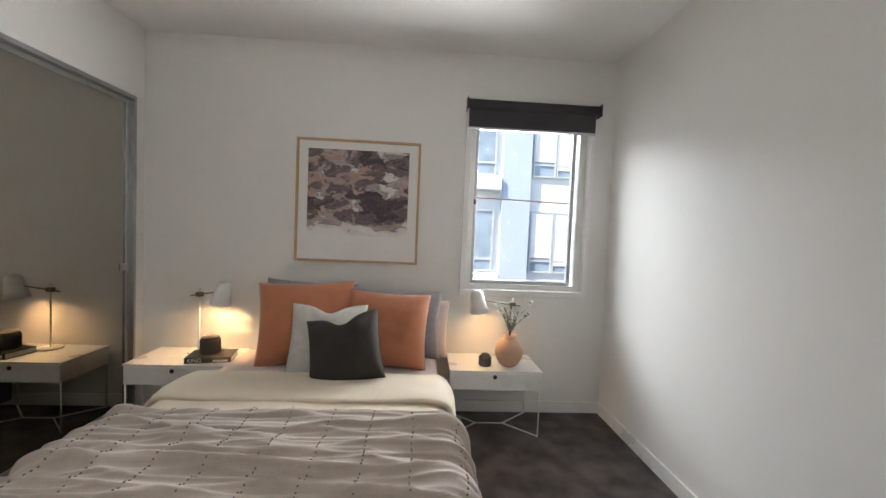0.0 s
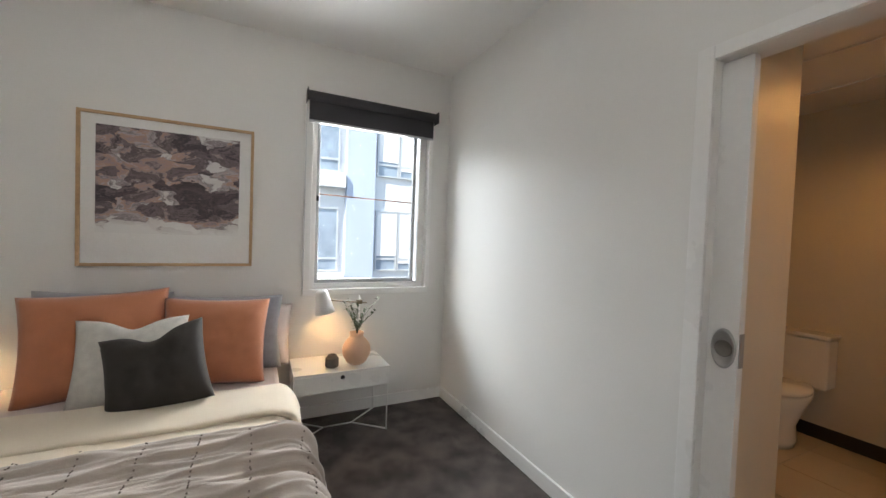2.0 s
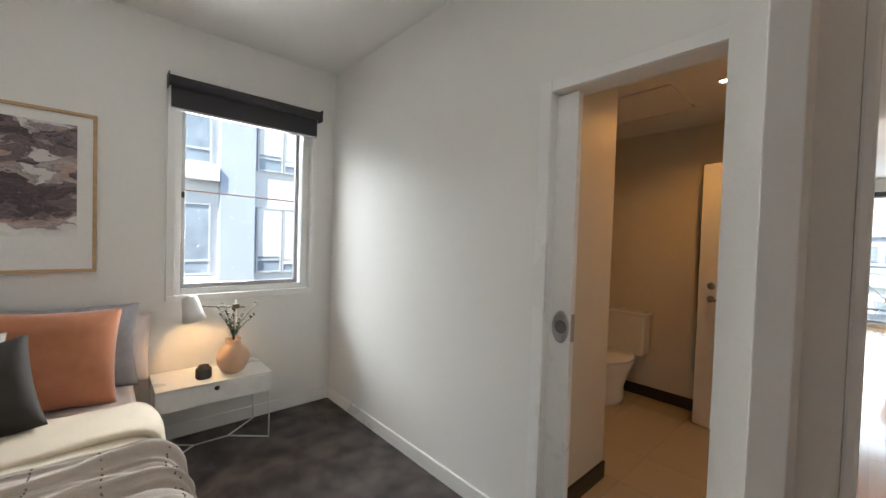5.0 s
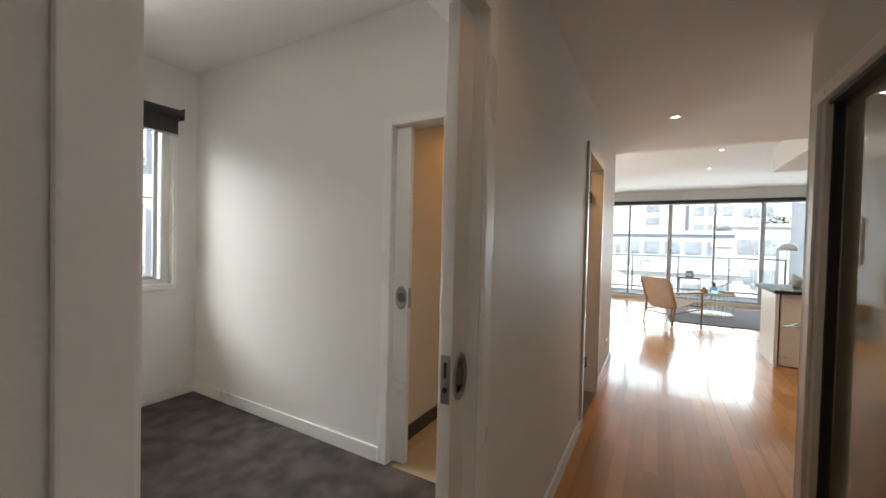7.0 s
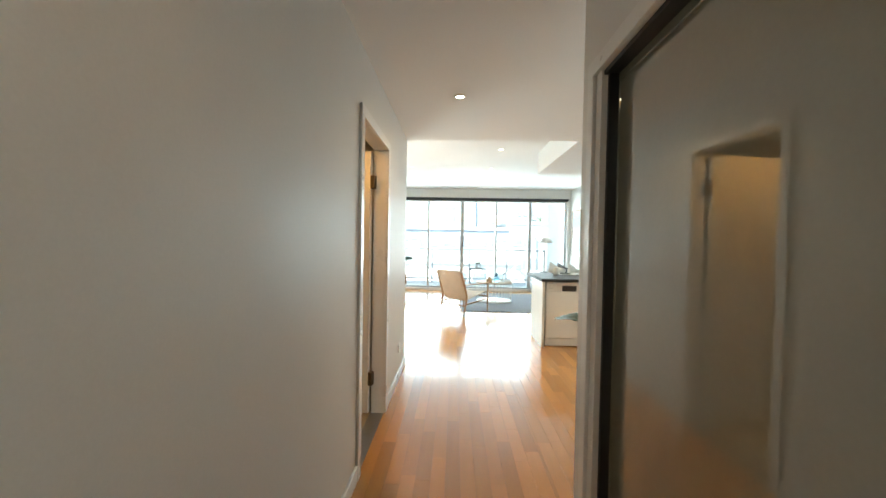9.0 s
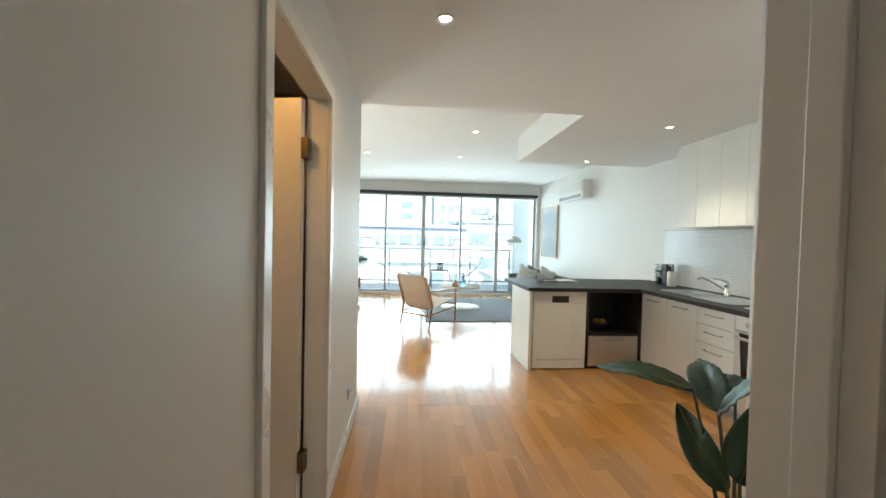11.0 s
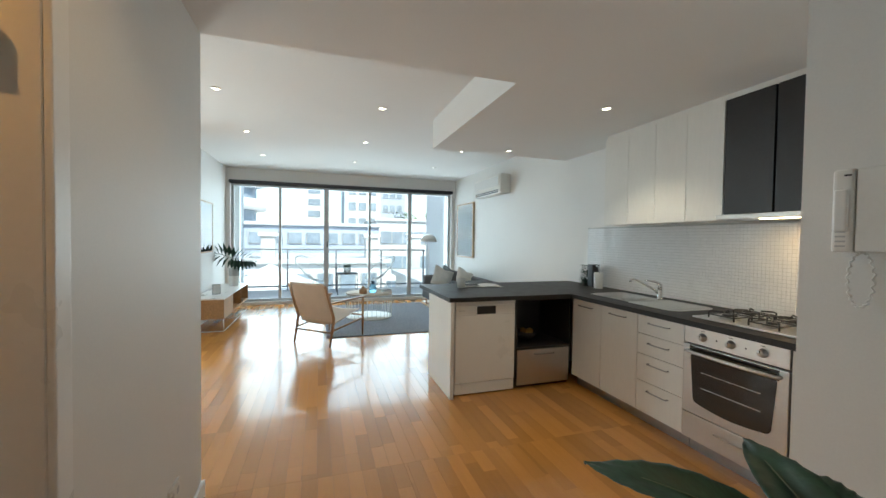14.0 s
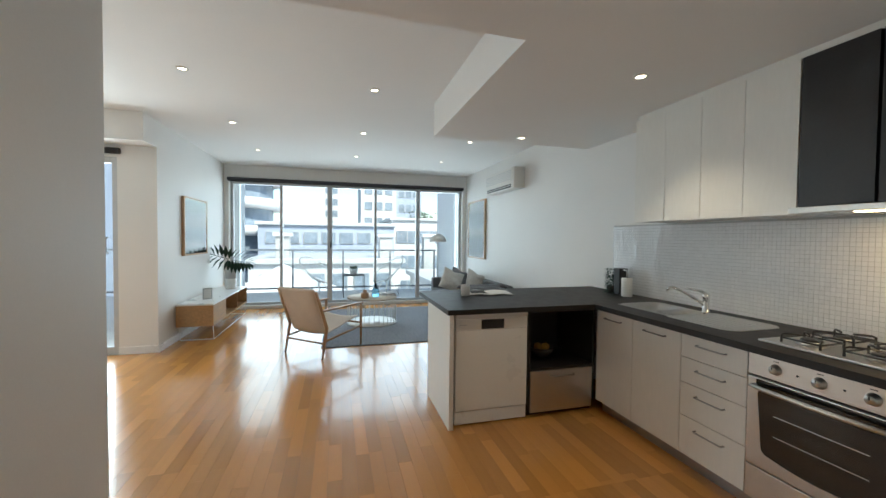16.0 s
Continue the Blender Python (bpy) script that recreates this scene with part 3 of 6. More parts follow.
# ---- picture frames ----
def art_material(name, seed, scale, stops):
    """Broad brush patches of a few colours, broken by finer strokes, fading into bare paper at the foot."""
    m = bpy.data.materials.new(name)
    m.use_nodes = True
    nt = m.node_tree
    N, L = nt.nodes.new, nt.links.new
    tc, mp, n1, n2, cr = N("ShaderNodeTexCoord"), N("ShaderNodeMapping"), N("ShaderNodeTexNoise"), N("ShaderNodeTexNoise"), N("ShaderNodeValToRGB")
    mp.inputs["Location"].default_value = (seed, seed * 2, seed * 3)
    mp.inputs["Scale"].default_value = (1, 1, 1.7)
    mp.inputs["Rotation"].default_value = (0, 0.35, 0)
    L(tc.outputs["Object"], mp.inputs[0])
    n2.inputs["Scale"].default_value, n2.inputs["Detail"].default_value = scale * 2.5, 6
    L(mp.outputs[0], n2.inputs["Vector"])
    warp = N("ShaderNodeVectorMath")
    warp.operation = "MULTIPLY_ADD"
    warp.inputs[1].default_value = (0.42, 0.0, 0.22)
    L(n2.outputs["Color"], warp.inputs[0]), L(mp.outputs[0], warp.inputs[2])
    vor = N("ShaderNodeTexVoronoi")
    vor.inputs["Scale"].default_value = scale * 2.6
    L(warp.outputs[0], vor.inputs["Vector"])
    vs = N("ShaderNodeSeparateXYZ")
    L(vor.outputs["Color"], vs.inputs[0])
    n1.inputs["Scale"].default_value, n1.inputs["Detail"].default_value, n1.inputs["Roughness"].default_value = scale * 1.3, 10, 0.68
    L(warp.outputs[0], n1.inputs["Vector"])
    mixv = N("ShaderNodeMix")
    mixv.inputs[0].default_value = 0.4
    spread = N("ShaderNodeMapRange")
    spread.inputs[3].default_value, spread.inputs[4].default_value = 0.28, 0.74
    L(vs.outputs[0], spread.inputs[0])
    L(n1.outputs["Fac"], mixv.inputs[2]), L(spread.outputs[0], mixv.inputs[3])
    sep, mr, add = N("ShaderNodeSeparateXYZ"), N("ShaderNodeMapRange"), N("ShaderNodeMath")
    L(tc.outputs["Object"], sep.inputs[0])
    mr.inputs[1].default_value, mr.inputs[2].default_value, mr.inputs[3].default_value, mr.inputs[4].default_value = -0.3, -0.14, 0.36, 0.0
    L(sep.outputs["Z"], mr.inputs[0])
    L(mixv.outputs[0], add.inputs[0]), L(mr.outputs[0], add.inputs[1])
    els = cr.color_ramp.elements
    els[0].position, els[0].color = stops[0][0], (*stops[0][1], 1)
    els[1].position, els[1].color = stops[-1][0], (*stops[-1][1], 1)
    for pos, c in stops[1:-1]:
        els.new(pos).color = (*c, 1)
    L(add.outputs[0], cr.inputs[0])
    L(cr.outputs[0], nt.nodes["Principled BSDF"].inputs["Base Color"])
    nt.nodes["Principled BSDF"].inputs["Roughness"].default_value = 0.6
    return m


M["art1"] = art_material("abstract_print", 3.1, 2.6, [(0.34, (0.03, 0.022, 0.025)), (0.4, (0.12, 0.085, 0.09)), (0.43, (0.045, 0.035, 0.04)), (0.46, (0.2, 0.15, 0.16)), (0.49, (0.1, 0.075, 0.08)), (0.51, (0.34, 0.27, 0.27)), (0.54, (0.44, 0.27, 0.2)), (0.56, (0.46, 0.4, 0.4)), (0.59, (0.22, 0.18, 0.185)), (0.61, (0.62, 0.59, 0.57)), (0.72, (0.75, 0.74, 0.72))])
# The dark blues paint the window and sky mirrored in the picture glass.
M["art2"] = art_material("seascape_reflection_print", 7.7, 1.6, [(0.42, (0.05, 0.09, 0.14)), (0.5, (0.16, 0.26, 0.36)), (0.56, (0.36, 0.47, 0.55)), (0.62, (0.45, 0.54, 0.6)), (0.74, (0.66, 0.71, 0.73))])


def picture(label, at, turn, w, h, mx, mz0, mz1, art, fw=0.018, depth=0.03):
    f = thing("picture_frame", label, "framed picture", at, turn)
    for lo, hi in (((-w / 2, -depth, -h / 2), (-w / 2 + fw, 0, h / 2)), ((w / 2 - fw, -depth, -h / 2), (w / 2, 0, h / 2)), ((-w / 2 + fw, -depth, h / 2 - fw), (w / 2 - fw, 0, h / 2)), ((-w / 2 + fw, -depth, -h / 2), (w / 2 - fw, 0, -h / 2 + fw))):
        part("frame_rail", box(lo, hi, 0.002), M["frame"], f)
    part("mat_board", box((-w / 2 + fw, -depth * 0.55, -h / 2 + fw), (w / 2 - fw, -0.002, h / 2 - fw)), M["paper"], f, "white mat board")
    part("print", box((-w / 2 + mx, -depth * 0.55 - 0.002, -h / 2 + mz0), (w / 2 - mx, -depth * 0.55 - 0.0005, h / 2 - mz1)), art, f, "abstract print in muted tones")
    return f


picture("large abstract print in thin light oak frame above the bed", (-0.45, 2.818, 1.592), 0, 0.915, 0.912, 0.085, 0.2, 0.075, M["art1"])
g = picture("print in oak frame beside the television unit, reflected sky painted in blue-grey", (9.27, YL - 0.002, 1.545), 0, 0.95, 0.83, 0.03, 0.03, 0.03, M["art2"], 0.02, 0.04)
part("glazing", box((-0.455, -0.036, -0.395), (0.455, -0.034, 0.395)), M["glass"], g)
g = picture("tall seascape print in oak frame above the sofa, sky reflection painted in", (10.1, YR + 0.002, 1.6), 180, 0.95, 1.17, 0.05, 0.05, 0.05, M["art2"], 0.02, 0.035)
part("glazing", box((-0.455, -0.03, -0.56), (0.455, -0.028, 0.56)), M["glass"], g)


# ---- bed ----
def noise2(x, y, s, k=0.0):
    return noise.noise(Vector((x * s, y * s, k)))


bed = thing("bed", "made double bed with cream duvet folded back", "bed", (-0.52, 1.78, 0))
BW, BY = 0.70, 0.98
part("base", box((-BW, -BY, 0.06), (BW, BY, 0.28), 0.02), M["sofa"], bed, "grey upholstered bed base")
for x in (-0.6, 0.6):
    for y in (-0.85, 0.85):
        part("leg", lathe([(0.03, 0), (0.035, 0.06)], (x, y, 0), 12), M["black"], bed)
part("mattress", box((-BW, -BY, 0.28), (BW, BY, 0.475), 0.05, 4), M["sheet"], bed, "mattress in a pale pink fitted sheet")


def drape(hw, y0, y1, top, drop, rad, nu, nv, fn, thick, flare=0.0):
    """A cloth over the bed: level in the middle, round at both edges, hanging down the sides."""
    arc = rad * math.pi / 2
    total = 2 * (hw - rad + arc + drop)

    def at(u, v):
        s = (u - 0.5) * total
        a, sg = abs(s), 1 if s >= 0 else -1
        if a < hw - rad:
            x, z, nx, nz = a, top, 0, 1
        elif a < hw - rad + arc:
            q = (a - hw + rad) / rad
            x, z, nx, nz = hw - rad + rad * math.sin(q), top - rad + rad * math.cos(q), math.sin(q), math.cos(q)
        else:
            h = a - (hw - rad + arc)
            x, z, nx, nz = hw + flare * h, top - rad - h, 1, 0
        y = y0 + (y1 - y0) * v
        d = fn(sg * x, y, s, v)
        return (sg * (x + nx * d), y, z + nz * d)
    return grid(nu, nv, at, thick=thick)


part("duvet", drape(BW + 0.02, -BY - 0.02, 0.12, 0.53, 0.28, 0.09, 60, 44, lambda x, y, s, v: 0.012 * noise2(s, y, 2.2, 1) + 0.006 * noise2(s, y, 7, 2), 0.03, 0.12), M["duvet"], bed, "plump cream duvet")
part("duvet_fold", drape(BW + 0.065, -0.02, 0.36, 0.556, 0.27, 0.1, 60, 24, lambda x, y, s, v: 0.012 * noise2(s, y, 2.6, 4) + 0.005 * noise2(s, y, 8, 5) + 0.022 * math.sin(math.pi * min(1, v * 1.02)) ** 0.5 - 0.015, 0.03, 0.14), M["duvet"], bed, "turned-back edge of the duvet")


def folds(x, y, s, v):
    f = 0.0
    for k, (c, wd, amp) in enumerate(((0.93, 0.03, 0.02), (0.82, 0.045, 0.026), (0.7, 0.03, 0.03), (0.6, 0.035, 0.022), (0.47, 0.04, 0.036), (0.3, 0.05, 0.016))):
        cc = c + 0.035 * noise2(s, 0.0, 1.1, 9 + k) + 0.09 * s * (k % 2 - 0.5)
        f += 1.25 * amp * math.exp(-((v - cc) / wd) ** 2) * (0.75 + 0.4 * noise2(s, 0, 1.6, 20 + k))
    rg = (1 - abs(noise.noise(Vector((s * 1.3 + v * 2, v * 8.5 + 0.6 * s, 2.2))))) ** 5
    r2 = (1 - abs(noise.noise(Vector((s * 2.6 - v * 3, v * 15 - 0.8 * s, 6.1))))) ** 6
    return 0.7 * f + 0.026 * rg + 0.012 * r2 + 0.004 * noise2(s, y, 12, 3) + 0.01 * noise2(s, y, 3, 8)


throw = thing("throw_blanket", "crumpled taupe throw with dashed stitching across the bed", "blanket", (-0.52, 1.78, 0))
TY0, TY1 = -0.95, -0.2
part("cloth", drape(BW + 0.055, TY0, TY1, 0.568, 0.3, 0.1, 130, 130, folds, 0.008, 0.16), M["throw"], throw)
bm = bmesh.new()
for c in np.arange(-0.98, 1.0, 0.17):
    for j in range(38):
        v = (j + 0.5) / 38
        s = c + 0.012 * noise2(c, v, 5)
        hw, rad = BW + 0.055, 0.1
        a, sg = abs(s), 1 if s >= 0 else -1
        y = TY0 + (TY1 - TY0) * v
        d = folds(s, y, s, v) + 0.0045
        if a < hw - rad:
            px, pz, q = a, 0.568 + d, 0
        elif a < hw - rad + rad * math.pi / 2:
            q = (a - hw + rad) / rad
            px, pz = hw - rad + (rad + d) * math.sin(q), 0.568 - rad + (rad + d) * math.cos(q)
        else:
            h = a - (hw - rad + rad * math.pi / 2)
            px, pz, q = hw + 0.16 * h + d, 0.568 - rad - h, math.pi / 2
        slope = (folds(s, y, s, v + 0.01) - folds(s, y, s, v - 0.01)) / (0.02 * (TY1 - TY0))
        bmesh.ops.create_cube(bm, size=1, matrix=Matrix.Translation((sg * px, y, pz)) @ Matrix.Rotation(sg * q, 4, "Y") @ Matrix.Rotation(math.atan(slope), 4, "X") @ Matrix.Diagonal((0.005, 0.006, 0.003, 1)))
st = part("stitching", bm, M["stitch"], throw, "rows of dark dashed stitching")
tagged(st, kind="stuff")
bm = bmesh.new()
for k in range(46):
    y = TY0 + (TY1 - TY0) * (k + 0.5) / 46
    x = BW + 0.055 + 0.16 * 0.3
    sweep([(x, y, 0.17), (x + 0.012, y + random.uniform(-0.01, 0.01), 0.14), (x + 0.01, y + random.uniform(-0.015, 0.015), 0.11)], 0.003, 5, bm)
tagged(part("fringe", bm, M["throw"], throw, "short tasselled fringe"), kind="stuff")


def cushion(name, label, at, w, h, d, m, lean, turn, roll, chop=0.0, group="cushions on the bed", seam=None):
    """A square cushion with pulled corners, standing on its lower edge and leaning back."""
    bm = bmesh.new()
    k = sum(map(ord, label)) % 17
    for side in (1, -1):
        def at_uv(u, v, side=side):
            a, b = 2 * u - 1, 2 * v - 1
            t = max(0, 1 - abs(a) ** 2.6) ** 0.55 * max(0, 1 - abs(b) ** 2.6) ** 0.55
            pinch = 0.07 * (1 - b * b) * abs(a) ** 3
            pz = 0.06 * (1 - a * a) * abs(b) ** 3
            wob = (0.016 * noise2(a * 2, b * 2, 1.3, k + side) + 0.007 * (1 - abs(noise2(a * 3 + b, b * 2 - a, 1.9, k + 3 * side))) ** 3) * t
            z = b * h / 2 * (1 - pz) - (chop * math.exp(-(a / 0.35) ** 2) * max(0, b) ** 2)
            return (a * w / 2 * (1 - pinch), side * (t * d / 2 + wob + 0.004), z + h / 2)
        grid(26, 26, at_uv, bm=bm)
    bmesh.ops.remove_doubles(bm, verts=bm.verts, dist=0.009)
    bmesh.ops.recalc_face_normals(bm, faces=bm.faces)
    ob = new(name, mesh_of(name, bm, m))
    ob.matrix_basis = pose(*at, 0, 0, turn) @ pose(0, 0, 0, -lean, 0, 0) @ pose(0, 0, 0, 0, roll, 0)
    return tagged(ob, label, "cushion", group)


cushion("pillow", "pale bed pillow standing at the bed head", (0.03, 2.68, 0.475), 0.45, 0.42, 0.16, M["sheet"], 16, 0, 3)
cushion("pillow", "grey quilted pillow leaning against the wall", (-0.77, 2.64, 0.475), 0.66, 0.53, 0.16, M["greyl"], 14, 0, 2)
cushion("pillow", "grey quilted pillow with stitched squares", (-0.13, 2.62, 0.475), 0.66, 0.49, 0.16, M["greyl"], 16, 0, 1)
cushion("cushion", "large rust orange linen cushion", (-0.70, 2.42, 0.475), 0.64, 0.56, 0.2, M["rust"], 17, 4, -3)
cushion("cushion", "rust orange linen cushion with a pulled corner", (-0.185, 2.40, 0.475), 0.56, 0.51, 0.2, M["rust"], 18, -3, 2)
cushion("cushion", "off-white textured weave cushion", (-0.53, 2.24, 0.475), 0.48, 0.45, 0.17, M["offw"], 22, 2, 0, 0.05)
cushion("cushion", "small charcoal linen cushion chopped at the top", (-0.34, 1.98, 0.53), 0.43, 0.41, 0.17, M["char"], 30, -8, -15, 0.06)


# ---- bedside tables and what stands on them ----
def bedside(at, label):
    t = thing("bedside_table", label, "bedside table", at, group="bedside tables")
    part("top", box((0, 0, 0.448), (0.64, 0.38, 0.46), 0.002), M["white"], t)
    part("drawer_box", box((0.004, 0.006, 0.325), (0.636, 0.38, 0.448), 0.002), M["white"], t)
    part("drawer_front", box((0.008, 0.0, 0.33), (0.632, 0.006, 0.444), 0.002), M["white"], t)
    part("finger_hole", lathe([(0, 0), (0.014, 0), (0.0145, 0.003), (0, 0.003)], seg=20), M["rubber"], t, "round dark finger hole", m=pose(0.31, 0.0, 0.42, 90, 0, 0))
    r = 0.005
    for x in (0.012, 0.628):
        for y in (0.012, 0.365):
            part("leg", sweep([(x, y, 0.0), (x, y, 0.325)], r, 8), M["white"], t)
        bmx = 0.22 if x < 0.3 else 0.42
        for y in (0.012, 0.365):
            part("foot_rod", sweep([(x, y, 0.006), (bmx, 0.19, 0.006)], r, 8), M["white"], t)
    part("foot_rod", sweep([(0.22, 0.19, 0.006), (0.42, 0.19, 0.006)], r, 8), M["white"], t)
    return t


ta = bedside((0.262, 2.43, 0), "white lacquered bedside table on thin wire legs")
copy_thing(ta, pose(-1.85, 2.42, 0))


def bedside_lamp(at, sx, label, reach=0.27):
    l = thing("table_lamp", label, "table lamp", at, group="bedside lamps")
    part("base", lathe([(0, 0), (0.07, 0), (0.072, 0.006), (0.066, 0.012), (0, 0.012)]), M["lshade"], l)
    part("pole", sweep([(0, 0, 0.012), (0, 0, 0.46)], 0.006, 10), M["lshade"], l)
    part("clamp", box((-0.022, -0.016, 0.4), (0.022, 0.016, 0.432), 0.006), M["brass"], l, "brass pivot block")
    part("arm", sweep([(-0.06 * sx, 0, 0.405), ((reach - 0.01) * sx, -0.05, 0.45)], 0.005, 8), M["brass"], l)
    q = sx * 18
    prof = [(0.032, 0.075), (0.044, 0.06), (0.05, 0.03), (0.058, -0.03), (0.068, -0.085), (0.066, -0.085), (0.056, -0.03), (0.046, 0.03), (0.0, 0.055)]
    part("shade", lathe([(0, 0.082)] + prof), M["lshade"], l, "white enamelled bell shade", m=pose(reach * sx, -0.05, 0.44, 0, q * 0.6, 0))
    part("bulb", lathe([(0, 0.022), (0.012, 0.018), (0.016, 0.0), (0.01, -0.016), (0, -0.02)], seg=14), M["bulb"], l, m=pose(reach * sx, -0.05, 0.45))
    return l


bedside_lamp((0.735, 2.7, 0.46), -1, "white table lamp with brass joint, switched on")
bedside_lamp((-1.53, 2.7, 0.46), 1, "white table lamp with brass joint, glowing warmly", 0.185)


def leafy(bm, p, direction, length, width):
    d = Vector(direction).normalized()
    s = d.cross(Vector((0, 0, 1)))
    s = s.normalized() if s.length > 0.01 else Vector((1, 0, 0))
    n = s.cross(d)
    vs = [bm.verts.new(Vector(p) + d * length * a + s * width * b + n * c * length) for a, b, c in ((0, 0, 0), (0.45, 0.5, 0.06), (0.45, 0, 0.0), (0.45, -0.5, 0.06), (1, 0, -0.05))]
    bm.faces.new((vs[0], vs[2], vs[1])), bm.faces.new((vs[0], vs[3], vs[2])), bm.faces.new((vs[1], vs[2], vs[4])), bm.faces.new((vs[2], vs[3], vs[4]))


def sprigs(parent, base, n, height, spread, leaf_len, seed, leaves=14):
    rnd = random.Random(seed)
    for i in range(n):
        a = i * math.tau / n + rnd.uniform(-0.4, 0.4)
        top = Vector((math.cos(a) * spread * rnd.uniform(0.4, 1), math.sin(a) * spread * rnd.uniform(0.4, 1) * 0.6, height * rnd.uniform(0.65, 1)))
        b = Vector(base)
        pts = [b + Vector((top.x * t * t, top.y * t * t, top.z * t)) for t in (0, 0.25, 0.5, 0.75, 1)]
        part("stem", sweep(pts, 0.0016, 5, taper=[0.0022, 0.002, 0.0017, 0.0013, 0.0008]), M["stem"], parent)
        bm = bmesh.new()
        for j in range(leaves):
            t = 0.25 + 0.75 * j / (leaves - 1)
            p = b + Vector((top.x * t * t, top.y * t * t, top.z * t))
            leafy(bm, p, (rnd.uniform(-1, 1), rnd.uniform(-1, 1), rnd.uniform(-0.1, 0.9)), leaf_len * rnd.uniform(0.7, 1.2), leaf_len * 0.5)
        tagged(part("leaves", bm, M["leaf"], parent, "small grey-green leaves"), kind="stuff")


v = thing("vase", "round peach ceramic vase holding eucalyptus sprigs", "vase", (0.69, 2.56, 0.46))
part("body", lathe([(0, 0), (0.045, 0), (0.07, 0.02), (0.094, 0.065), (0.1, 0.1), (0.094, 0.135), (0.07, 0.172), (0.05, 0.19), (0.046, 0.2), (0.05, 0.225), (0.045, 0.226), (0.04, 0.2), (0, 0.18)], seg=36), M["clay"], v)
sprigs(v, (0, 0, 0.19), 8, 0.27, 0.19, 0.034, 5, 22)
c = thing("candle_pot", "small dark ceramic candle pot", "candle", (0.52, 2.55, 0.46))
part("pot", lathe([(0, 0), (0.04, 0), (0.045, 0.006), (0.045, 0.058), (0.04, 0.066), (0.03, 0.068), (0.03, 0.082), (0.025, 0.082), (0.025, 0.06), (0, 0.058)]), M["concrete"], c)
b = thing("hardback_book", "black hardback book with white lettering on its spine", "book", (-1.36, 2.56, 0.46), 10)
part("cover", boxes(((-0.14, -0.09, 0), (0.14, 0.09, 0.004)), ((-0.14, -0.09, 0.034), (0.14, 0.09, 0.038)), ((-0.14, -0.09, 0.004), (0.14, -0.086, 0.034)), bevel=0.001), M["bookk"], b)
part("pages", box((-0.136, -0.086, 0.004), (0.136, 0.086, 0.034)), M["paper"], b)


def lettering(text, size, m, at, parent, material, depth=0.0006):
    cu = bpy.data.curves.new("writing", "FONT")
    cu.body, cu.size, cu.extrude = text, size, depth
    ob = new("writing", cu)
    ob.matrix_basis = m
    bpy.context.view_layer.update()
    me = bpy.data.meshes.new_from_object(ob.evaluated_get(bpy.context.evaluated_depsgraph_get()))
    bpy.data.objects.remove(ob)
    me.materials.append(material)
    o = new("writing", me)
    o.parent, o.matrix_basis = parent, m
    return o


lettering("KING", 0.036, pose(-0.125, -0.0907, 0.007, 90, 0, 0), None, b, M["paper"])
part("ornament", box((0.03, -0.0912, 0.008), (0.12, -0.0902, 0.02)), M["paper"], b)
c = thing("candle_jar", "dark ribbed ceramic jar on the book", "jar", (-1.38, 2.57, 0.498))
part("jar", lathe([(0, 0), (0.058, 0), (0.064, 0.008), (0.064, 0.095), (0.06, 0.1), (0.056, 0.095), (0.056, 0.085), (0, 0.085)], seg=36), M["concrete"], c)
part("lid", lathe([(0, 0.094), (0.055, 0.094), (0.056, 0.11), (0.05, 0.116), (0, 0.116)], seg=36), M["concrete"], c)


# ---- ceiling lights ----
def downlight(x, y, z):
    l = thing("downlight", "round recessed halogen downlight, switched on", "downlight", (x, y, z), group="ceiling downlights")
    part("ring", lathe([(0.03, 0.0), (0.046, 0.0), (0.046, -0.005), (0.034, -0.008), (0.03, -0.003)]), M["lshade"], l)
    part("lens", lathe([(0, -0.0015), (0.0295, -0.0015), (0.0295, 0.0), (0, 0.0)]), M["down"], l)
    return l


dl = downlight(6.38, 0.1, ZL)
# The fitting at (0.55, -0.79) is made up to go with the hall fill.
for p in ((6.38, -1.455, ZL), (7.88, 0.09, ZL), (7.9, -1.45, ZL), (9.38, 0.09, ZL), (9.39, -1.43, ZL), (9.39, -2.91, ZL), (7.91, -2.93, ZL), (4.79, -2.97, ZH), (6.34, -2.93, ZH), (3.35, -0.79, ZH), (0.55, -0.79, ZH), (2.86, 0.37, 2.42)):
    copy_thing(dl, pose(*p))


# ---- bathroom ----
trim("ceiling_hatch", "thin trim of the bathroom ceiling hatch", M["trim"], ((2.7, 0.62, 2.41), (3.3, 0.635, 2.42)), ((2.7, 1.2, 2.41), (3.3, 1.215, 2.42)), ((2.7, 0.635, 2.41), (2.715, 1.2, 2.42)), ((3.285, 0.635, 2.41), (3.3, 1.2, 2.42)), bevel=0.001)
t = thing("toilet", "white ceramic close-coupled toilet with cistern", "toilet", (3.77, 1.24, 0), 90)
part("cistern", box((-0.2, 0.0, 0.4), (0.2, 0.17, 0.76), 0.025, 3), M["porc"], t)
part("lid_cap", box((-0.21, -0.005, 0.76), (0.21, 0.18, 0.79), 0.01), M["porc"], t)
bm = lathe([(0, 0), (0.11, 0), (0.12, 0.05), (0.11, 0.15), (0.15, 0.28), (0.185, 0.37), (0.185, 0.4), (0, 0.4)], (0, 0, 0), 28)
bmesh.ops.transform(bm, matrix=Matrix.Translation((0, 0.36, 0)) @ Matrix.Diagonal((1, 1.35, 1, 1)), verts=bm.verts)
part("bowl", bm, M["porc"], t)
bm = lathe([(0, 0.4), (0.19, 0.4), (0.195, 0.415), (0.19, 0.43), (0, 0.435)], (0, 0, 0), 28)
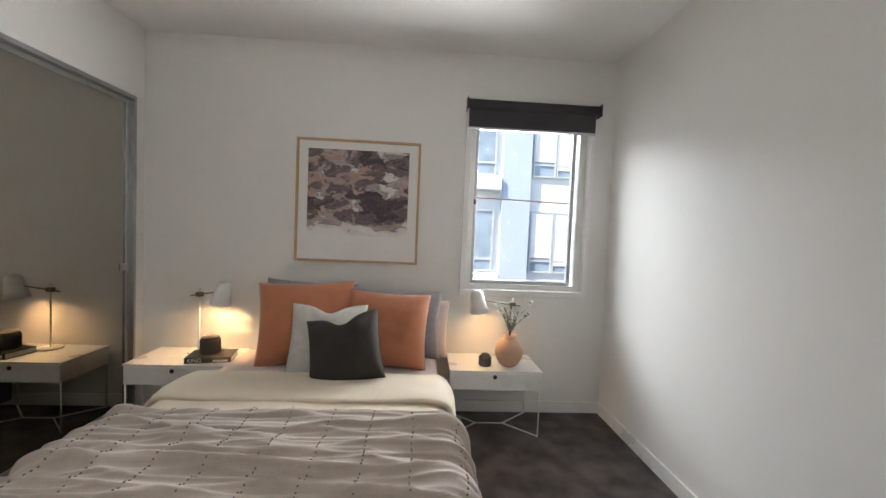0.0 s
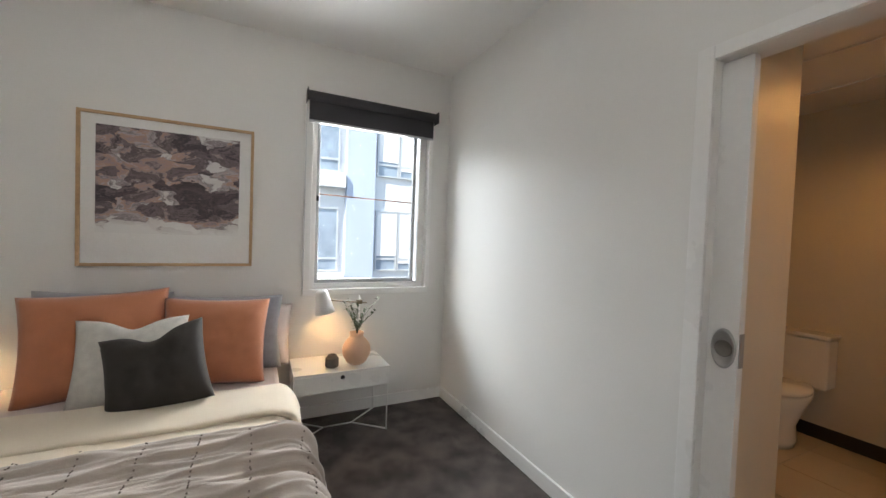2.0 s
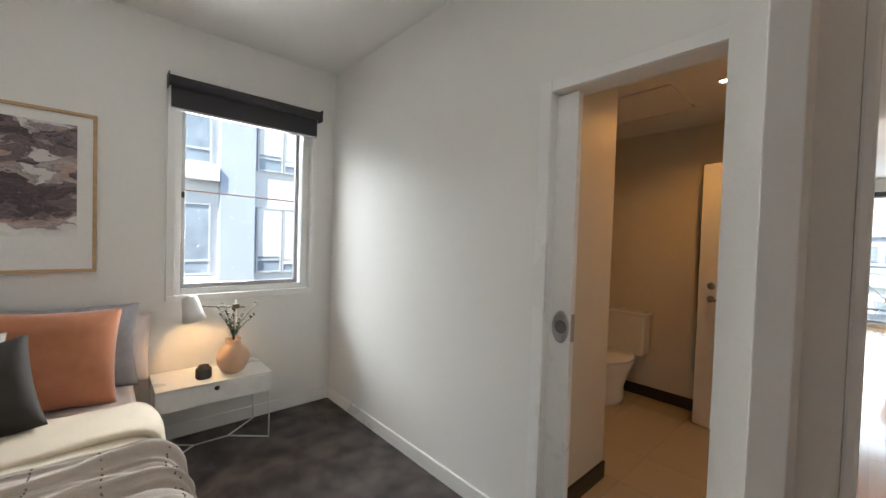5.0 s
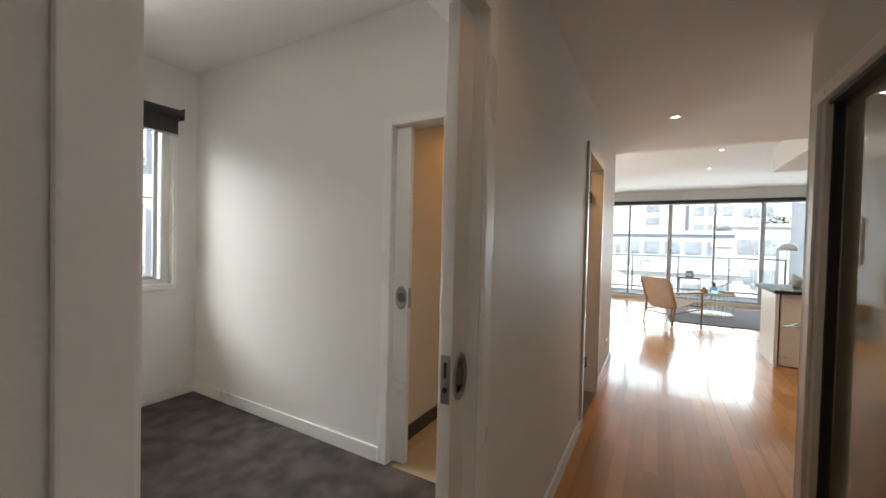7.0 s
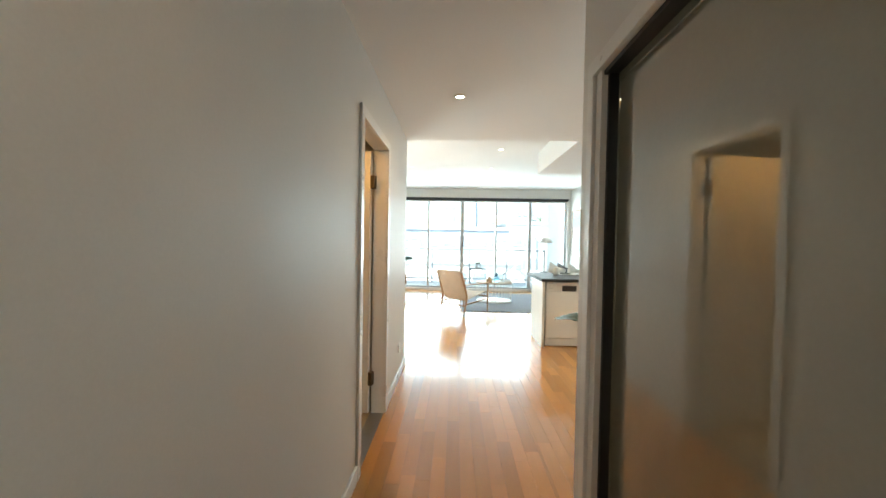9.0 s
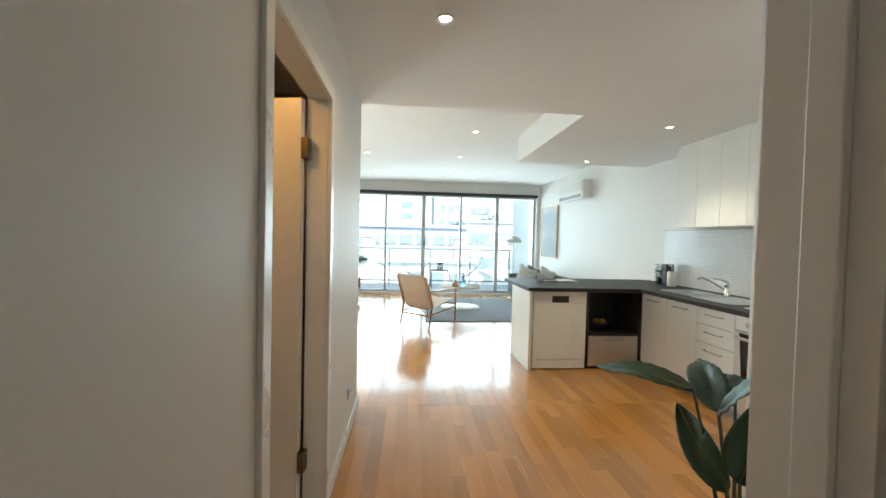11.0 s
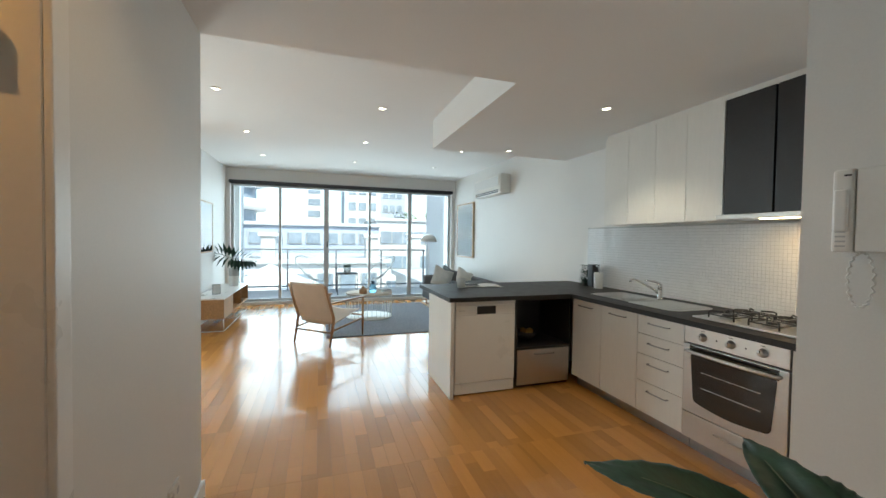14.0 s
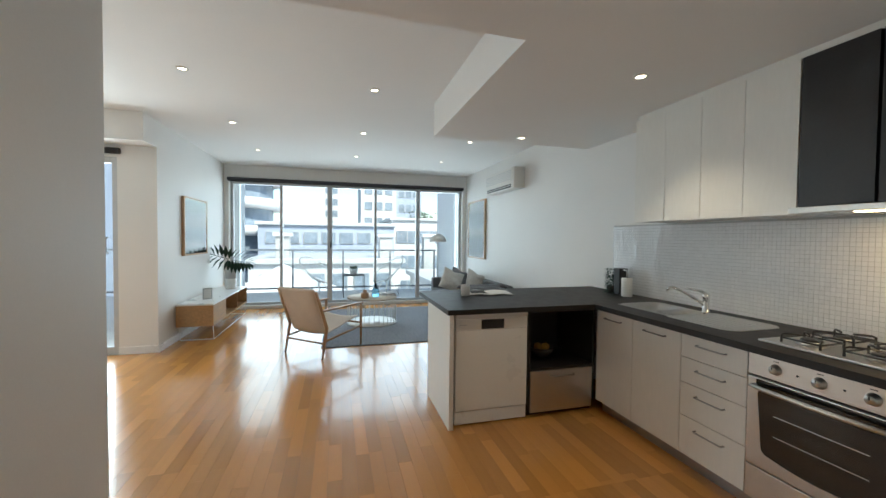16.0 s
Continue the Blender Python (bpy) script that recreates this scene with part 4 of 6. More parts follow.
bmesh.ops.transform(bm, matrix=Matrix.Translation((0, 0.38, 0)) @ Matrix.Diagonal((1, 1.3, 1, 1)), verts=bm.verts)
part("seat", bm, M["porc"], t)
part("water_pipe", sweep([(0.22, 0.02, 0.18), (0.22, 0.06, 0.18), (0.2, 0.08, 0.3), (0.16, 0.08, 0.4)], 0.008, 8), M["chrome"], t)
part("stop_valve", lathe([(0, 0), (0.02, 0), (0.02, 0.03), (0, 0.03)], seg=14), M["chrome"], t, m=pose(0.22, 0.03, 0.165))
tw = thing("hanging_towel", "dark grey towel hanging beside the bathroom doorway", "towel", (0, 0, 0))
part("cloth", grid(14, 16, lambda u, v: (2.35 + 0.3 * u, -0.07 + 0.02 * math.sin(u * 21) + 0.01 * math.sin(v * 5), 0.12 + 0.62 * v), thick=0.012), M["char"], tw)
part("rail", sweep([(2.3, -0.07, 0.76), (2.7, -0.07, 0.76)], 0.009, 10), M["chrome"], tw)
for x in (2.31, 2.69):
    part("bracket", sweep([(x, -0.13, 0.76), (x, -0.07, 0.76)], 0.008, 8), M["chrome"], tw)


# ---- kitchen ----
def bar_handle(parent, p, length, axis="x", mat_="handle"):
    x, y, z = p
    d = Vector((1, 0, 0)) if axis == "x" else Vector((0, 1, 0))
    out = Vector((0, 1, 0)) if axis == "x" else Vector((-1, 0, 0))
    a, b = Vector(p) - d * length / 2, Vector(p) + d * length / 2
    bm = sweep([a, a + out * 0.022, a + out * 0.026 + d * 0.006, b + out * 0.026 - d * 0.006, b + out * 0.022, b], 0.0045, 8)
    return part("handle", bm, M[mat_], parent, "brushed metal bar handle")


FY = -3.18
ZT = 0.852


def base_unit(x0, x1, label, fronts, top=ZT):
    u = thing("base_cabinet", label, "kitchen cabinet", (0, 0, 0), group="kitchen base cabinets")
    part("carcass", box((x0 + 0.001, YR + 0.002, 0.1), (x1 - 0.001, FY - 0.02, top)), M["cab"], u)
    part("plinth", box((x0 + 0.001, YR + 0.06, 0.0), (x1 - 0.001, FY - 0.07, 0.1)), M["alu"], u, "brushed metal plinth")
    for kind, z0, z1 in fronts:
        f = part("door" if kind == "door" else "drawer_front", box((x0 + 0.002, FY - 0.019, z0 + 0.002), (x1 - 0.002, FY, z1 - 0.002), 0.0015), M["cab"], u)
        bar_handle(f, ((x0 + x1) / 2, FY, z1 - 0.06), 0.17, "x", "handle" if kind == "door" else "alu")
    return u


base_unit(5.04, 5.43, "cream laminate corner base cabinet with dark handle", [("door", 0.1, ZT)], 0.68)
base_unit(4.637, 5.04, "cream laminate base cabinet under the sink", [("door", 0.1, ZT)], 0.68)
base_unit(4.238, 4.637, "cream laminate unit of four drawers", [("drawer", 0.1, 0.34), ("drawer", 0.34, 0.545), ("drawer", 0.545, 0.7), ("drawer", 0.7, ZT)])
base_unit(3.03, 3.62, "cream laminate base cabinet beside the oven", [("door", 0.1, ZT)])

o = thing("oven", "stainless steel built-in oven with black glass door", "oven", (3.625, FY, 0))
W = 0.608
part("body", box((0.002, -0.55, 0.1), (W - 0.002, -0.02, ZT)), M["black"], o)
part("control_panel", box((0, -0.02, 0.735), (W, 0.004, ZT), 0.003), M["steel"], o, "stainless control panel")
door = part("oven_door", box((0, -0.02, 0.275), (W, 0.008, 0.725), 0.004), M["steel"], o)


def rounded_plate(w, h, bulge, depth, seg=14):
    """An upright plate with rounded corners and a bowed lower edge, its back at y=0."""
    pts = []
    r = 0.035
    for cx, cz, a0 in ((w / 2 - r, h / 2 - r, 0), (-w / 2 + r, h / 2 - r, 90), (-w / 2 + r * 1.6, -h / 2 + r, 180), (w / 2 - r * 1.6, -h / 2 + r, 270)):
        for k in range(6):
            a = radians(a0 + 18 * k)
            pts.append((cx + r * math.cos(a), cz + r * math.sin(a)))
        if a0 == 180:
            for k in range(1, seg):
                t = k / seg
                pts.append(((-w / 2 + r * 1.6) * (1 - t) + (w / 2 - r * 1.6) * t, -h / 2 - bulge * math.sin(math.pi * t)))
    bm = bmesh.new()
    f = bm.faces.new([bm.verts.new((x, 0, z)) for x, z in pts])
    ext = bmesh.ops.extrude_face_region(bm, geom=[f])["geom"]
    bmesh.ops.translate(bm, vec=(0, depth, 0), verts=[g for g in ext if isinstance(g, bmesh.types.BMVert)])
    bmesh.ops.recalc_face_normals(bm, faces=bm.faces)
    return bm


part("door_glass", rounded_plate(0.5, 0.33, 0.02, 0.003), M["glass_dark"], door, "black oven glass", m=pose(W / 2, 0.008, 0.515))
part("door_band", box((0.045, 0.0075, 0.665), (W - 0.045, 0.0095, 0.72)), M["glass_dark"], door)
for z in (0.46, 0.56):
    part("rack_line", box((0.13, 0.0105, z), (0.48, 0.0118, z + 0.004)), M["steel"], door)
hp = [(0.04, 0.008, 0.685), (0.045, 0.045, 0.688), (0.12, 0.06, 0.69), (W / 2, 0.066, 0.69), (W - 0.12, 0.06, 0.69), (W - 0.045, 0.045, 0.688), (W - 0.04, 0.008, 0.685)]
part("door_handle", sweep(hp, 0.011, 12), M["steel"], door, "curved stainless door handle")
for x in (0.13, 0.305, 0.48):
    k = part("knob", lathe([(0.026, 0), (0.026, 0.004), (0.021, 0.008), (0.019, 0.024), (0.016, 0.028), (0, 0.028)], seg=24), M["steel"], o, m=pose(x, 0.004, 0.79, -90, 0, 0))
    part("pointer", box((-0.002, -0.016, 0.028), (0.002, 0.0, 0.03)), M["rubber"], k)
    part("dial_mark", box((x - 0.012, 0.004, 0.826), (x + 0.012, 0.0048, 0.83)), M["rubber"], o)
for x in (0.22, 0.39):
    part("indicator", lathe([(0, 0), (0.005, 0), (0.005, 0.002), (0, 0.002)], seg=10), M["rubber"], o, m=pose(x, 0.004, 0.79, -90, 0, 0))
df = part("lower_drawer", box((0, -0.02, 0.1), (W, 0.006, 0.268), 0.003), M["steel"], o, "stainless storage drawer below the oven")
part("drawer_handle", sweep([(0.22, 0.006, 0.2), (0.23, 0.02, 0.2), (0.38, 0.02, 0.2), (0.39, 0.006, 0.2)], 0.006, 8), M["steel"], df)
part("plinth", box((0.0, -0.5, 0), (W, -0.07, 0.1)), M["alu"], o)

# peninsula
PX = 5.45
structure("end_panel", box((5.41, -1.95, 0), (6.1, -1.915, ZT), 0.002), M["cab"], "white end panel of the peninsula", "panel")
structure("peninsula_back", boxes(((6.05, -3.86, 0), (6.1, -1.952, ZT))), M["cab"], "white back panel of the peninsula", "panel")
dw = thing("dishwasher", "white freestanding dishwasher under the peninsula top", "dishwasher", (PX, -2.562, 0))
part("body", box((0.022, 0.004, 0.02), (0.58, 0.586, 0.845)), M["white"], dw)
part("door_panel", box((0.0, 0.002, 0.115), (0.022, 0.588, 0.81), 0.004), M["white"], dw)
part("worktop_lip", box((-0.004, 0.0, 0.813), (0.022, 0.588, 0.845), 0.005), M["white"], dw)
part("kick_plate", box((0.008, 0.002, 0.012), (0.03, 0.588, 0.108), 0.003), M["white"], dw)
# Black strip that paints the shadow in the gap beside the end panel.
part("gap_shade", box((0.03, 0.589, 0.0), (0.05, 0.61, 0.845)), M["rubber"], dw)
part("display", box((-0.002, 0.2, 0.728), (0.001, 0.385, 0.8), 0.001), M["rubber"], dw, "black control display")
part("panel_line", box((-0.001, 0.01, 0.722), (0.0005, 0.59, 0.724)), M["alugrey"], dw)
part("badge", box((-0.0015, 0.5, 0.762), (0.0005, 0.56, 0.768)), M["alugrey"], dw)
n = thing("microwave_niche", "open black laminate shelf niche above a drawer", "shelf unit", (PX, -3.175, 0))
for nm, lo, hi in (("side_panel", (0.0, 0.585, 0.1), (0.55, 0.605, ZT)), ("side_panel", (0.0, 0.0, 0.1), (0.55, 0.018, ZT)), ("back_panel", (0.53, 0.018, 0.1), (0.55, 0.585, ZT)), ("shelf", (0.0, 0.018, 0.37), (0.53, 0.585, 0.392)), ("top_rail", (0.0, 0.018, ZT - 0.02), (0.53, 0.585, ZT))):
    part(nm, box(lo, hi, 0.001), M["black"], n)
dr = part("drawer_front", box((-0.004, 0.022, 0.04), (0.014, 0.582, 0.366), 0.002), M["steel"], n, "satin grey drawer front")
part("handle", sweep([(-0.004, 0.2, 0.325), (-0.03, 0.205, 0.325), (-0.03, 0.4, 0.325), (-0.004, 0.405, 0.325)], 0.006, 8), M["alu"], dr)
part("plinth", box((0.05, 0.0, 0), (0.5, 0.6, 0.1)), M["black"], n, "dark plinth")
fb = thing("fruit_bowl", "small glass bowl with yellow fruit in the niche", "bowl", (5.75, -2.86, 0.392))
part("bowl", lathe([(0, 0), (0.05, 0), (0.09, 0.035), (0.11, 0.08), (0.105, 0.08), (0.086, 0.04), (0.045, 0.008), (0, 0.006)]), M["concrete"], fb)
yel = mat("yellow_fruit_skin", (0.55, 0.3, 0.05), 0.5, var=0.15)
for x, y in ((0.03, 0.02), (-0.035, -0.01), (0.01, -0.045)):
    part("fruit", lathe([(0, -0.036), (0.022, -0.03), (0.036, 0), (0.03, 0.022), (0, 0.036)], seg=16), yel, fb, m=pose(x, y, 0.07, 12, 8, 0))

structure("worktop", boxes(((5.40, -3.135, ZT), (6.45, -1.9, 0.89)), ((3.022, YR + 0.001, ZT), (4.875, -3.135, 0.89)), ((5.365, YR + 0.001, ZT), (6.45, -3.135, 0.89)), ((4.875, -3.335, ZT), (5.365, -3.135, 0.89)), ((4.875, YR + 0.001, ZT), (5.365, -3.705, 0.89)), bevel=0.0005), M["bench"], "dark grey laminate worktop in an L", "worktop")
def bmesh_plate(x0, x1, y0, y1, r, h):
    """A flat plate with rounded corners, lying on z=0."""
    bm = bmesh.new()
    vs = []
    for cx, cy, a0 in ((x1 - 0.01, y1 - 0.01, 0), (x0 + r, y1 - r, 90), (x0 + r, y0 + r, 180), (x1 - 0.01, y0 + 0.01, 270)):
        rr = r if cx < (x0 + x1) / 2 else 0.01
        vs += [bm.verts.new((cx + rr * math.cos(radians(a0 + 15 * k)), cy + rr * math.sin(radians(a0 + 15 * k)), 0.0006)) for k in range(7)]
    f = bm.faces.new(vs)
    ext = bmesh.ops.extrude_face_region(bm, geom=[f])["geom"]
    bmesh.ops.translate(bm, vec=(0, 0, h), verts=[q for q in ext if isinstance(q, bmesh.types.BMVert)])
    bmesh.ops.recalc_face_normals(bm, faces=bm.faces)
    return bm


s = thing("sink", "stainless one and a half bowl sink with drainer", "sink", (0, 0, 0.89))
part("drainer", bmesh_plate(4.42, 4.87, -3.74, -3.3, 0.09, 0.004), M["steel"], s)
for i in range(7):
    part("rib", box((4.5, -3.68 + 0.055 * i, 0.005), (4.8, -3.67 + 0.055 * i, 0.008), 0.001), M["steel"], s)


def bowl(x0, x1, y0, y1, dep):
    bm = bmesh.new()

    def loop(x0, x1, y0, y1, z, r):
        vs = []
        for cx, cy, a0 in ((x1 - r, y1 - r, 0), (x0 + r, y1 - r, 90), (x0 + r, y0 + r, 180), (x1 - r, y0 + r, 270)):
            for k in range(6):
                a = radians(a0 + 18 * k)
                vs.append(bm.verts.new((cx + r * math.cos(a), cy + r * math.sin(a), z)))
        return vs
    ls = [loop(x0 - 0.02, x1 + 0.02, y0 - 0.02, y1 + 0.02, 0.002, 0.07), loop(x0 - 0.012, x1 + 0.012, y0 - 0.012, y1 + 0.012, 0.007, 0.07), loop(x0, x1, y0, y1, 0.002, 0.06), loop(x0 + 0.006, x1 - 0.006, y0 + 0.006, y1 - 0.006, -0.012, 0.05), loop(x0 + 0.012, x1 - 0.012, y0 + 0.012, y1 - 0.012, 0.02 - dep, 0.045), loop(x0 + 0.03, x1 - 0.03, y0 + 0.03, y1 - 0.03, -dep, 0.035)]
    for a, b in zip(ls, ls[1:]):
        for k in range(24):
            bm.faces.new((a[k], a[(k + 1) % 24], b[(k + 1) % 24], b[k])).smooth = True
    bm.faces.new(ls[-1])
    return bm


part("bridge", boxes(((5.032, -3.705, -0.003), (5.038, -3.335, 0.003)), ((4.87, -3.72, 0.0006), (5.37, -3.68, 0.002)), ((4.87, -3.36, 0.0006), (5.37, -3.33, 0.002))), M["steel"], s)
part("main_bowl", bowl(5.06, 5.36, -3.7, -3.34, 0.15), M["steel"], s, "deep stainless bowl")
part("half_bowl", bowl(4.895, 5.01, -3.66, -3.4, 0.1), M["steel"], s, "small stainless bowl")
for x, y, dz in ((5.21, -3.52, -0.15), (4.952, -3.53, -0.1)):
    part("drain", lathe([(0, 0.002), (0.03, 0.002), (0.032, 0.005), (0, 0.003)]), M["rubber"], s, m=pose(x, y, dz + 0.001))
tp = thing("kitchen_tap", "chrome mixer tap with long swivel spout", "tap", (4.93, -3.72, 0.89))
part("body", lathe([(0, 0), (0.028, 0), (0.028, 0.008), (0.022, 0.014), (0.021, 0.1), (0.024, 0.12), (0.018, 0.14), (0, 0.145)]), M["chrome"], tp)
part("spout", sweep([(0, 0.01, 0.05), (0.045, 0.04, 0.09), (0.13, 0.09, 0.145), (0.18, 0.12, 0.165), (0.2, 0.135, 0.155), (0.203, 0.137, 0.135)], 0.011, 12), M["chrome"], tp)
part("lever", sweep([(0, 0, 0.135), (0.03, 0.02, 0.155), (0.1, 0.07, 0.165)], 0.008, 10, taper=[0.013, 0.011, 0.007]), M["chrome"], tp)

h = thing("gas_hob", "stainless four burner gas hob with black trivets", "hob", (3.92, -3.5, 0.89))
part("plate", box((-0.32, -0.25, 0.0005), (0.33, 0.24, 0.012), 0.005), M["steel"], h)
for x, y, r in ((0.17, 0.11, 0.05), (0.17, -0.12, 0.038), (-0.08, 0.11, 0.038), (-0.08, -0.12, 0.05)):
    bn = part("burner", lathe([(0, 0), (r + 0.012, 0), (r + 0.01, 0.01), (r * 0.9, 0.014), (r * 0.9, 0.02), (0, 0.02)], (x, y, 0.012)), M["alu"], h)
    part("burner_cap", lathe([(0, 0.02), (r * 0.85, 0.02), (r * 0.85, 0.026), (r * 0.7, 0.03), (0, 0.03)], (x, y, 0.012)), M["black"], bn)
    tr = bmesh.new()
    for k in range(4):
        a = k * math.pi / 2 + math.pi / 4
        dx, dy = math.cos(a), math.sin(a)
        sweep([(x + dx * 0.115, y + dy * 0.115, 0.012), (x + dx * 0.115, y + dy * 0.115, 0.05), (x + dx * 0.1, y + dy * 0.1, 0.056), (x + dx * 0.035, y + dy * 0.035, 0.056)], 0.0055, 6, tr)
    sweep([(x + 0.115 * math.cos(k * math.pi / 2 + math.pi / 4), y + 0.115 * math.sin(k * math.pi / 2 + math.pi / 4), 0.035) for k in range(4)], 0.0045, 6, tr, closed=True)
    part("trivet", tr, M["black"], h, "black enamelled trivet")
for k in range(4):
    part("knob", lathe([(0.018, 0), (0.018, 0.006), (0.013, 0.01), (0.012, 0.022), (0, 0.022)], seg=16), M["steel"], h, m=pose(-0.265, 0.17 - 0.085 * k, 0.012))


def wall_unit(x0, x1, z0, z1, material, label):
    u = thing("wall_cabinet", label, "kitchen cabinet", (0, 0, 0), group="kitchen wall cabinets")
    part("carcass", box((x0 + 0.001, YR + 0.002, z0 + 0.004), (x1 - 0.001, -3.56, z1)), material, u)
    part("door", box((x0 + 0.0015, -3.559, z0), (x1 - 0.0015, -3.54, z1), 0.0015), material, u)
    return u


for a, b_ in ((5.15, 5.45), (4.85, 5.15), (4.56, 4.85), (4.27, 4.56)):
    wall_unit(a, b_, 1.56, 2.4, M["cab"], "cream laminate wall cabinet with handleless door")
wall_unit(3.955, 4.265, 1.6, 2.4, M["black"], "black laminate wall cabinet above the rangehood")
wall_unit(3.63, 3.945, 1.6, 2.4, M["black"], "black laminate wall cabinet above the rangehood")
wall_unit(3.03, 3.62, 1.56, 2.4, M["cab"], "cream laminate wall cabinet with handleless door")
trim("cabinet_fascia", "white filler above the wall cabinets", M["cab"], ((3.025, YR + 0.002, 2.402), (5.45, -3.56, ZH - 0.001)), bevel=0.001)
rh = thing("rangehood", "slim stainless slide-out rangehood with light on", "rangehood", (3.63, -3.87, 1.56))
part("visor", box((-0.01, 0.02, 0.003), (0.655, 0.37, 0.036), 0.004), M["steel"], rh)
part("light_lens", box((0.05, 0.26, -0.001), (0.4, 0.33, 0.003), 0.001), M["bulb"], rh)
part("filter", box((0.02, 0.04, 0.0), (0.62, 0.24, 0.003)), M["alu"], rh)

pt = thing("paper_towel", "pale ceramic canister on the worktop", "canister", (5.72, -3.72, 0.89))
part("canister", lathe([(0, 0), (0.045, 0), (0.048, 0.004), (0.048, 0.165), (0.044, 0.17), (0, 0.17)]), M["render_w"], pt)
part("pump", sweep([(0, 0, 0.17), (0, 0, 0.24), (0.04, 0, 0.24)], 0.009, 8), M["alu"], pt)
kb = thing("knife_block", "black canister behind a trailing plant", "canister", (5.86, -3.77, 0.89))
part("block", box((-0.04, -0.05, 0), (0.04, 0.05, 0.25), 0.01), M["rubber"], kb)
tpn = thing("trailing_plant", "dark green trailing plant in small pot", "plant", (5.96, -3.74, 0.89))
part("pot", lathe([(0, 0), (0.03, 0), (0.036, 0.07), (0.03, 0.07), (0, 0.06)]), M["concrete"], tpn)
bm = bmesh.new()
rnd = random.Random(8)
for i in range(320):
    a, z = rnd.uniform(0, 6.28), rnd.uniform(0.0, 0.25)
    r = 0.045 * rnd.uniform(0.4, 1) + (0.03 if z < 0.03 else 0)
    leafy(bm, (r * math.cos(a), r * math.sin(a), z), (math.cos(a), math.sin(a), rnd.uniform(-0.9, 0.3)), 0.03, 0.022)
tagged(part("foliage", bm, M["bigleaf"], tpn, "small dark trailing leaves"), kind="stuff")
mg = thing("mug", "speckled grey ceramic tumbler on the worktop", "mug", (6.05, -2.25, 0.89))
part("cup", lathe([(0, 0), (0.036, 0), (0.04, 0.006), (0.043, 0.1), (0.04, 0.101), (0.037, 0.01), (0, 0.008)]), M["render_g"], mg)
mz = thing("magazine", "open magazine lying on the worktop", "magazine", (6.16, -2.52, 0.89), 80)
part("page_block", grid(24, 6, lambda u, v: (-0.21 + 0.42 * u, -0.14 + 0.28 * v, 0.006 + 0.012 * abs(math.sin(2 * math.pi * (u - 0.0))) * (1 - abs(u - 0.5))), thick=0.004), M["paper"], mz)
part("photo", grid(12, 6, lambda u, v: (0.03 + 0.15 * u, -0.11 + 0.2 * v, 0.0125 + 0.012 * abs(math.sin(2 * math.pi * (0.5 + 0.07 + 0.36 * u))) * (0.5 - abs(0.07 + 0.36 * u) + 0.0)), thick=0.001), M["char"], mz)

# intercom wall
ic = thing("intercom", "white wall-mounted intercom handset with coiled cord", "intercom", (2.865, -2.12, 1.38))
part("base", box((-0.062, 0.0, 0.0), (0.02, 0.045, 0.205), 0.006, 3), M["white"], ic)
hs_ = part("handset", box((0.022, 0.004, -0.002), (0.064, 0.05, 0.207), 0.01, 3), M["white"], ic)
part("grip", box((0.03, 0.046, 0.05), (0.056, 0.058, 0.155), 0.005, 3), M["white"], hs_)
for k in range(4):
    part("speaker_slot", box((0.034, 0.0495, 0.012 + 0.012 * k), (0.054, 0.0508, 0.016 + 0.012 * k)), M["alugrey"], hs_)
part("lamp_slot", box((0.026, 0.0495, 0.188), (0.04, 0.0508, 0.192)), M["rubber"], hs_)
part("side_groove", box((-0.0625, 0.02, 0.05), (-0.0618, 0.024, 0.15)), M["alugrey"], ic)
part("coiled_cord", sweep([(0.012 + 0.024 * math.sin(k / 70 * math.tau) + 0.003 * math.cos(k * 1.9), 0.03 + 0.003 * math.sin(k * 1.9), -0.068 + 0.068 * math.cos(k / 70 * math.tau)) for k in range(71)], 0.0026, 6), M["white"], ic)
sw = thing("wall_plate", "white wall plate with small dark knob", "wall plate", (2.66, -2.12, 1.47))
part("plate", box((-0.042, 0, -0.065), (0.042, 0.016, 0.065), 0.004), M["white"], sw)
part("knob", lathe([(0, 0), (0.01, 0), (0.008, 0.012), (0, 0.013)], seg=16), M["brass"], sw, m=pose(0, 0.016, 0.0, -90, 0, 0))
ol = thing("power_outlet", "white double power outlet above the skirting", "outlet", (4.18, HY, 0.3))
part("plate", box((-0.058, -0.012, -0.036), (0.058, 0, 0.036), 0.004), M["white"], ol)
for x in (-0.03, 0.03):
    part("socket", box((x - 0.014, -0.0135, -0.02), (x + 0.014, -0.011, 0.006), 0.001), M["alugrey"], ol)
    part("switch", box((x - 0.006, -0.016, 0.014), (x + 0.006, -0.011, 0.026), 0.001), M["white"], ol)

# large-leaved plant in the foyer
pl = thing("potted_plant", "tall indoor plant with broad glossy green leaves", "plant", (2.66, -1.76, -0.0))
part("pot", lathe([(0, 0), (0.13, 0), (0.15, 0.02), (0.17, 0.3), (0.16, 0.31), (0.15, 0.28), (0, 0.27)], seg=32), M["render_w"], pl)
part("soil", lathe([(0, 0.272), (0.149, 0.275)]), M["bookk"], pl)


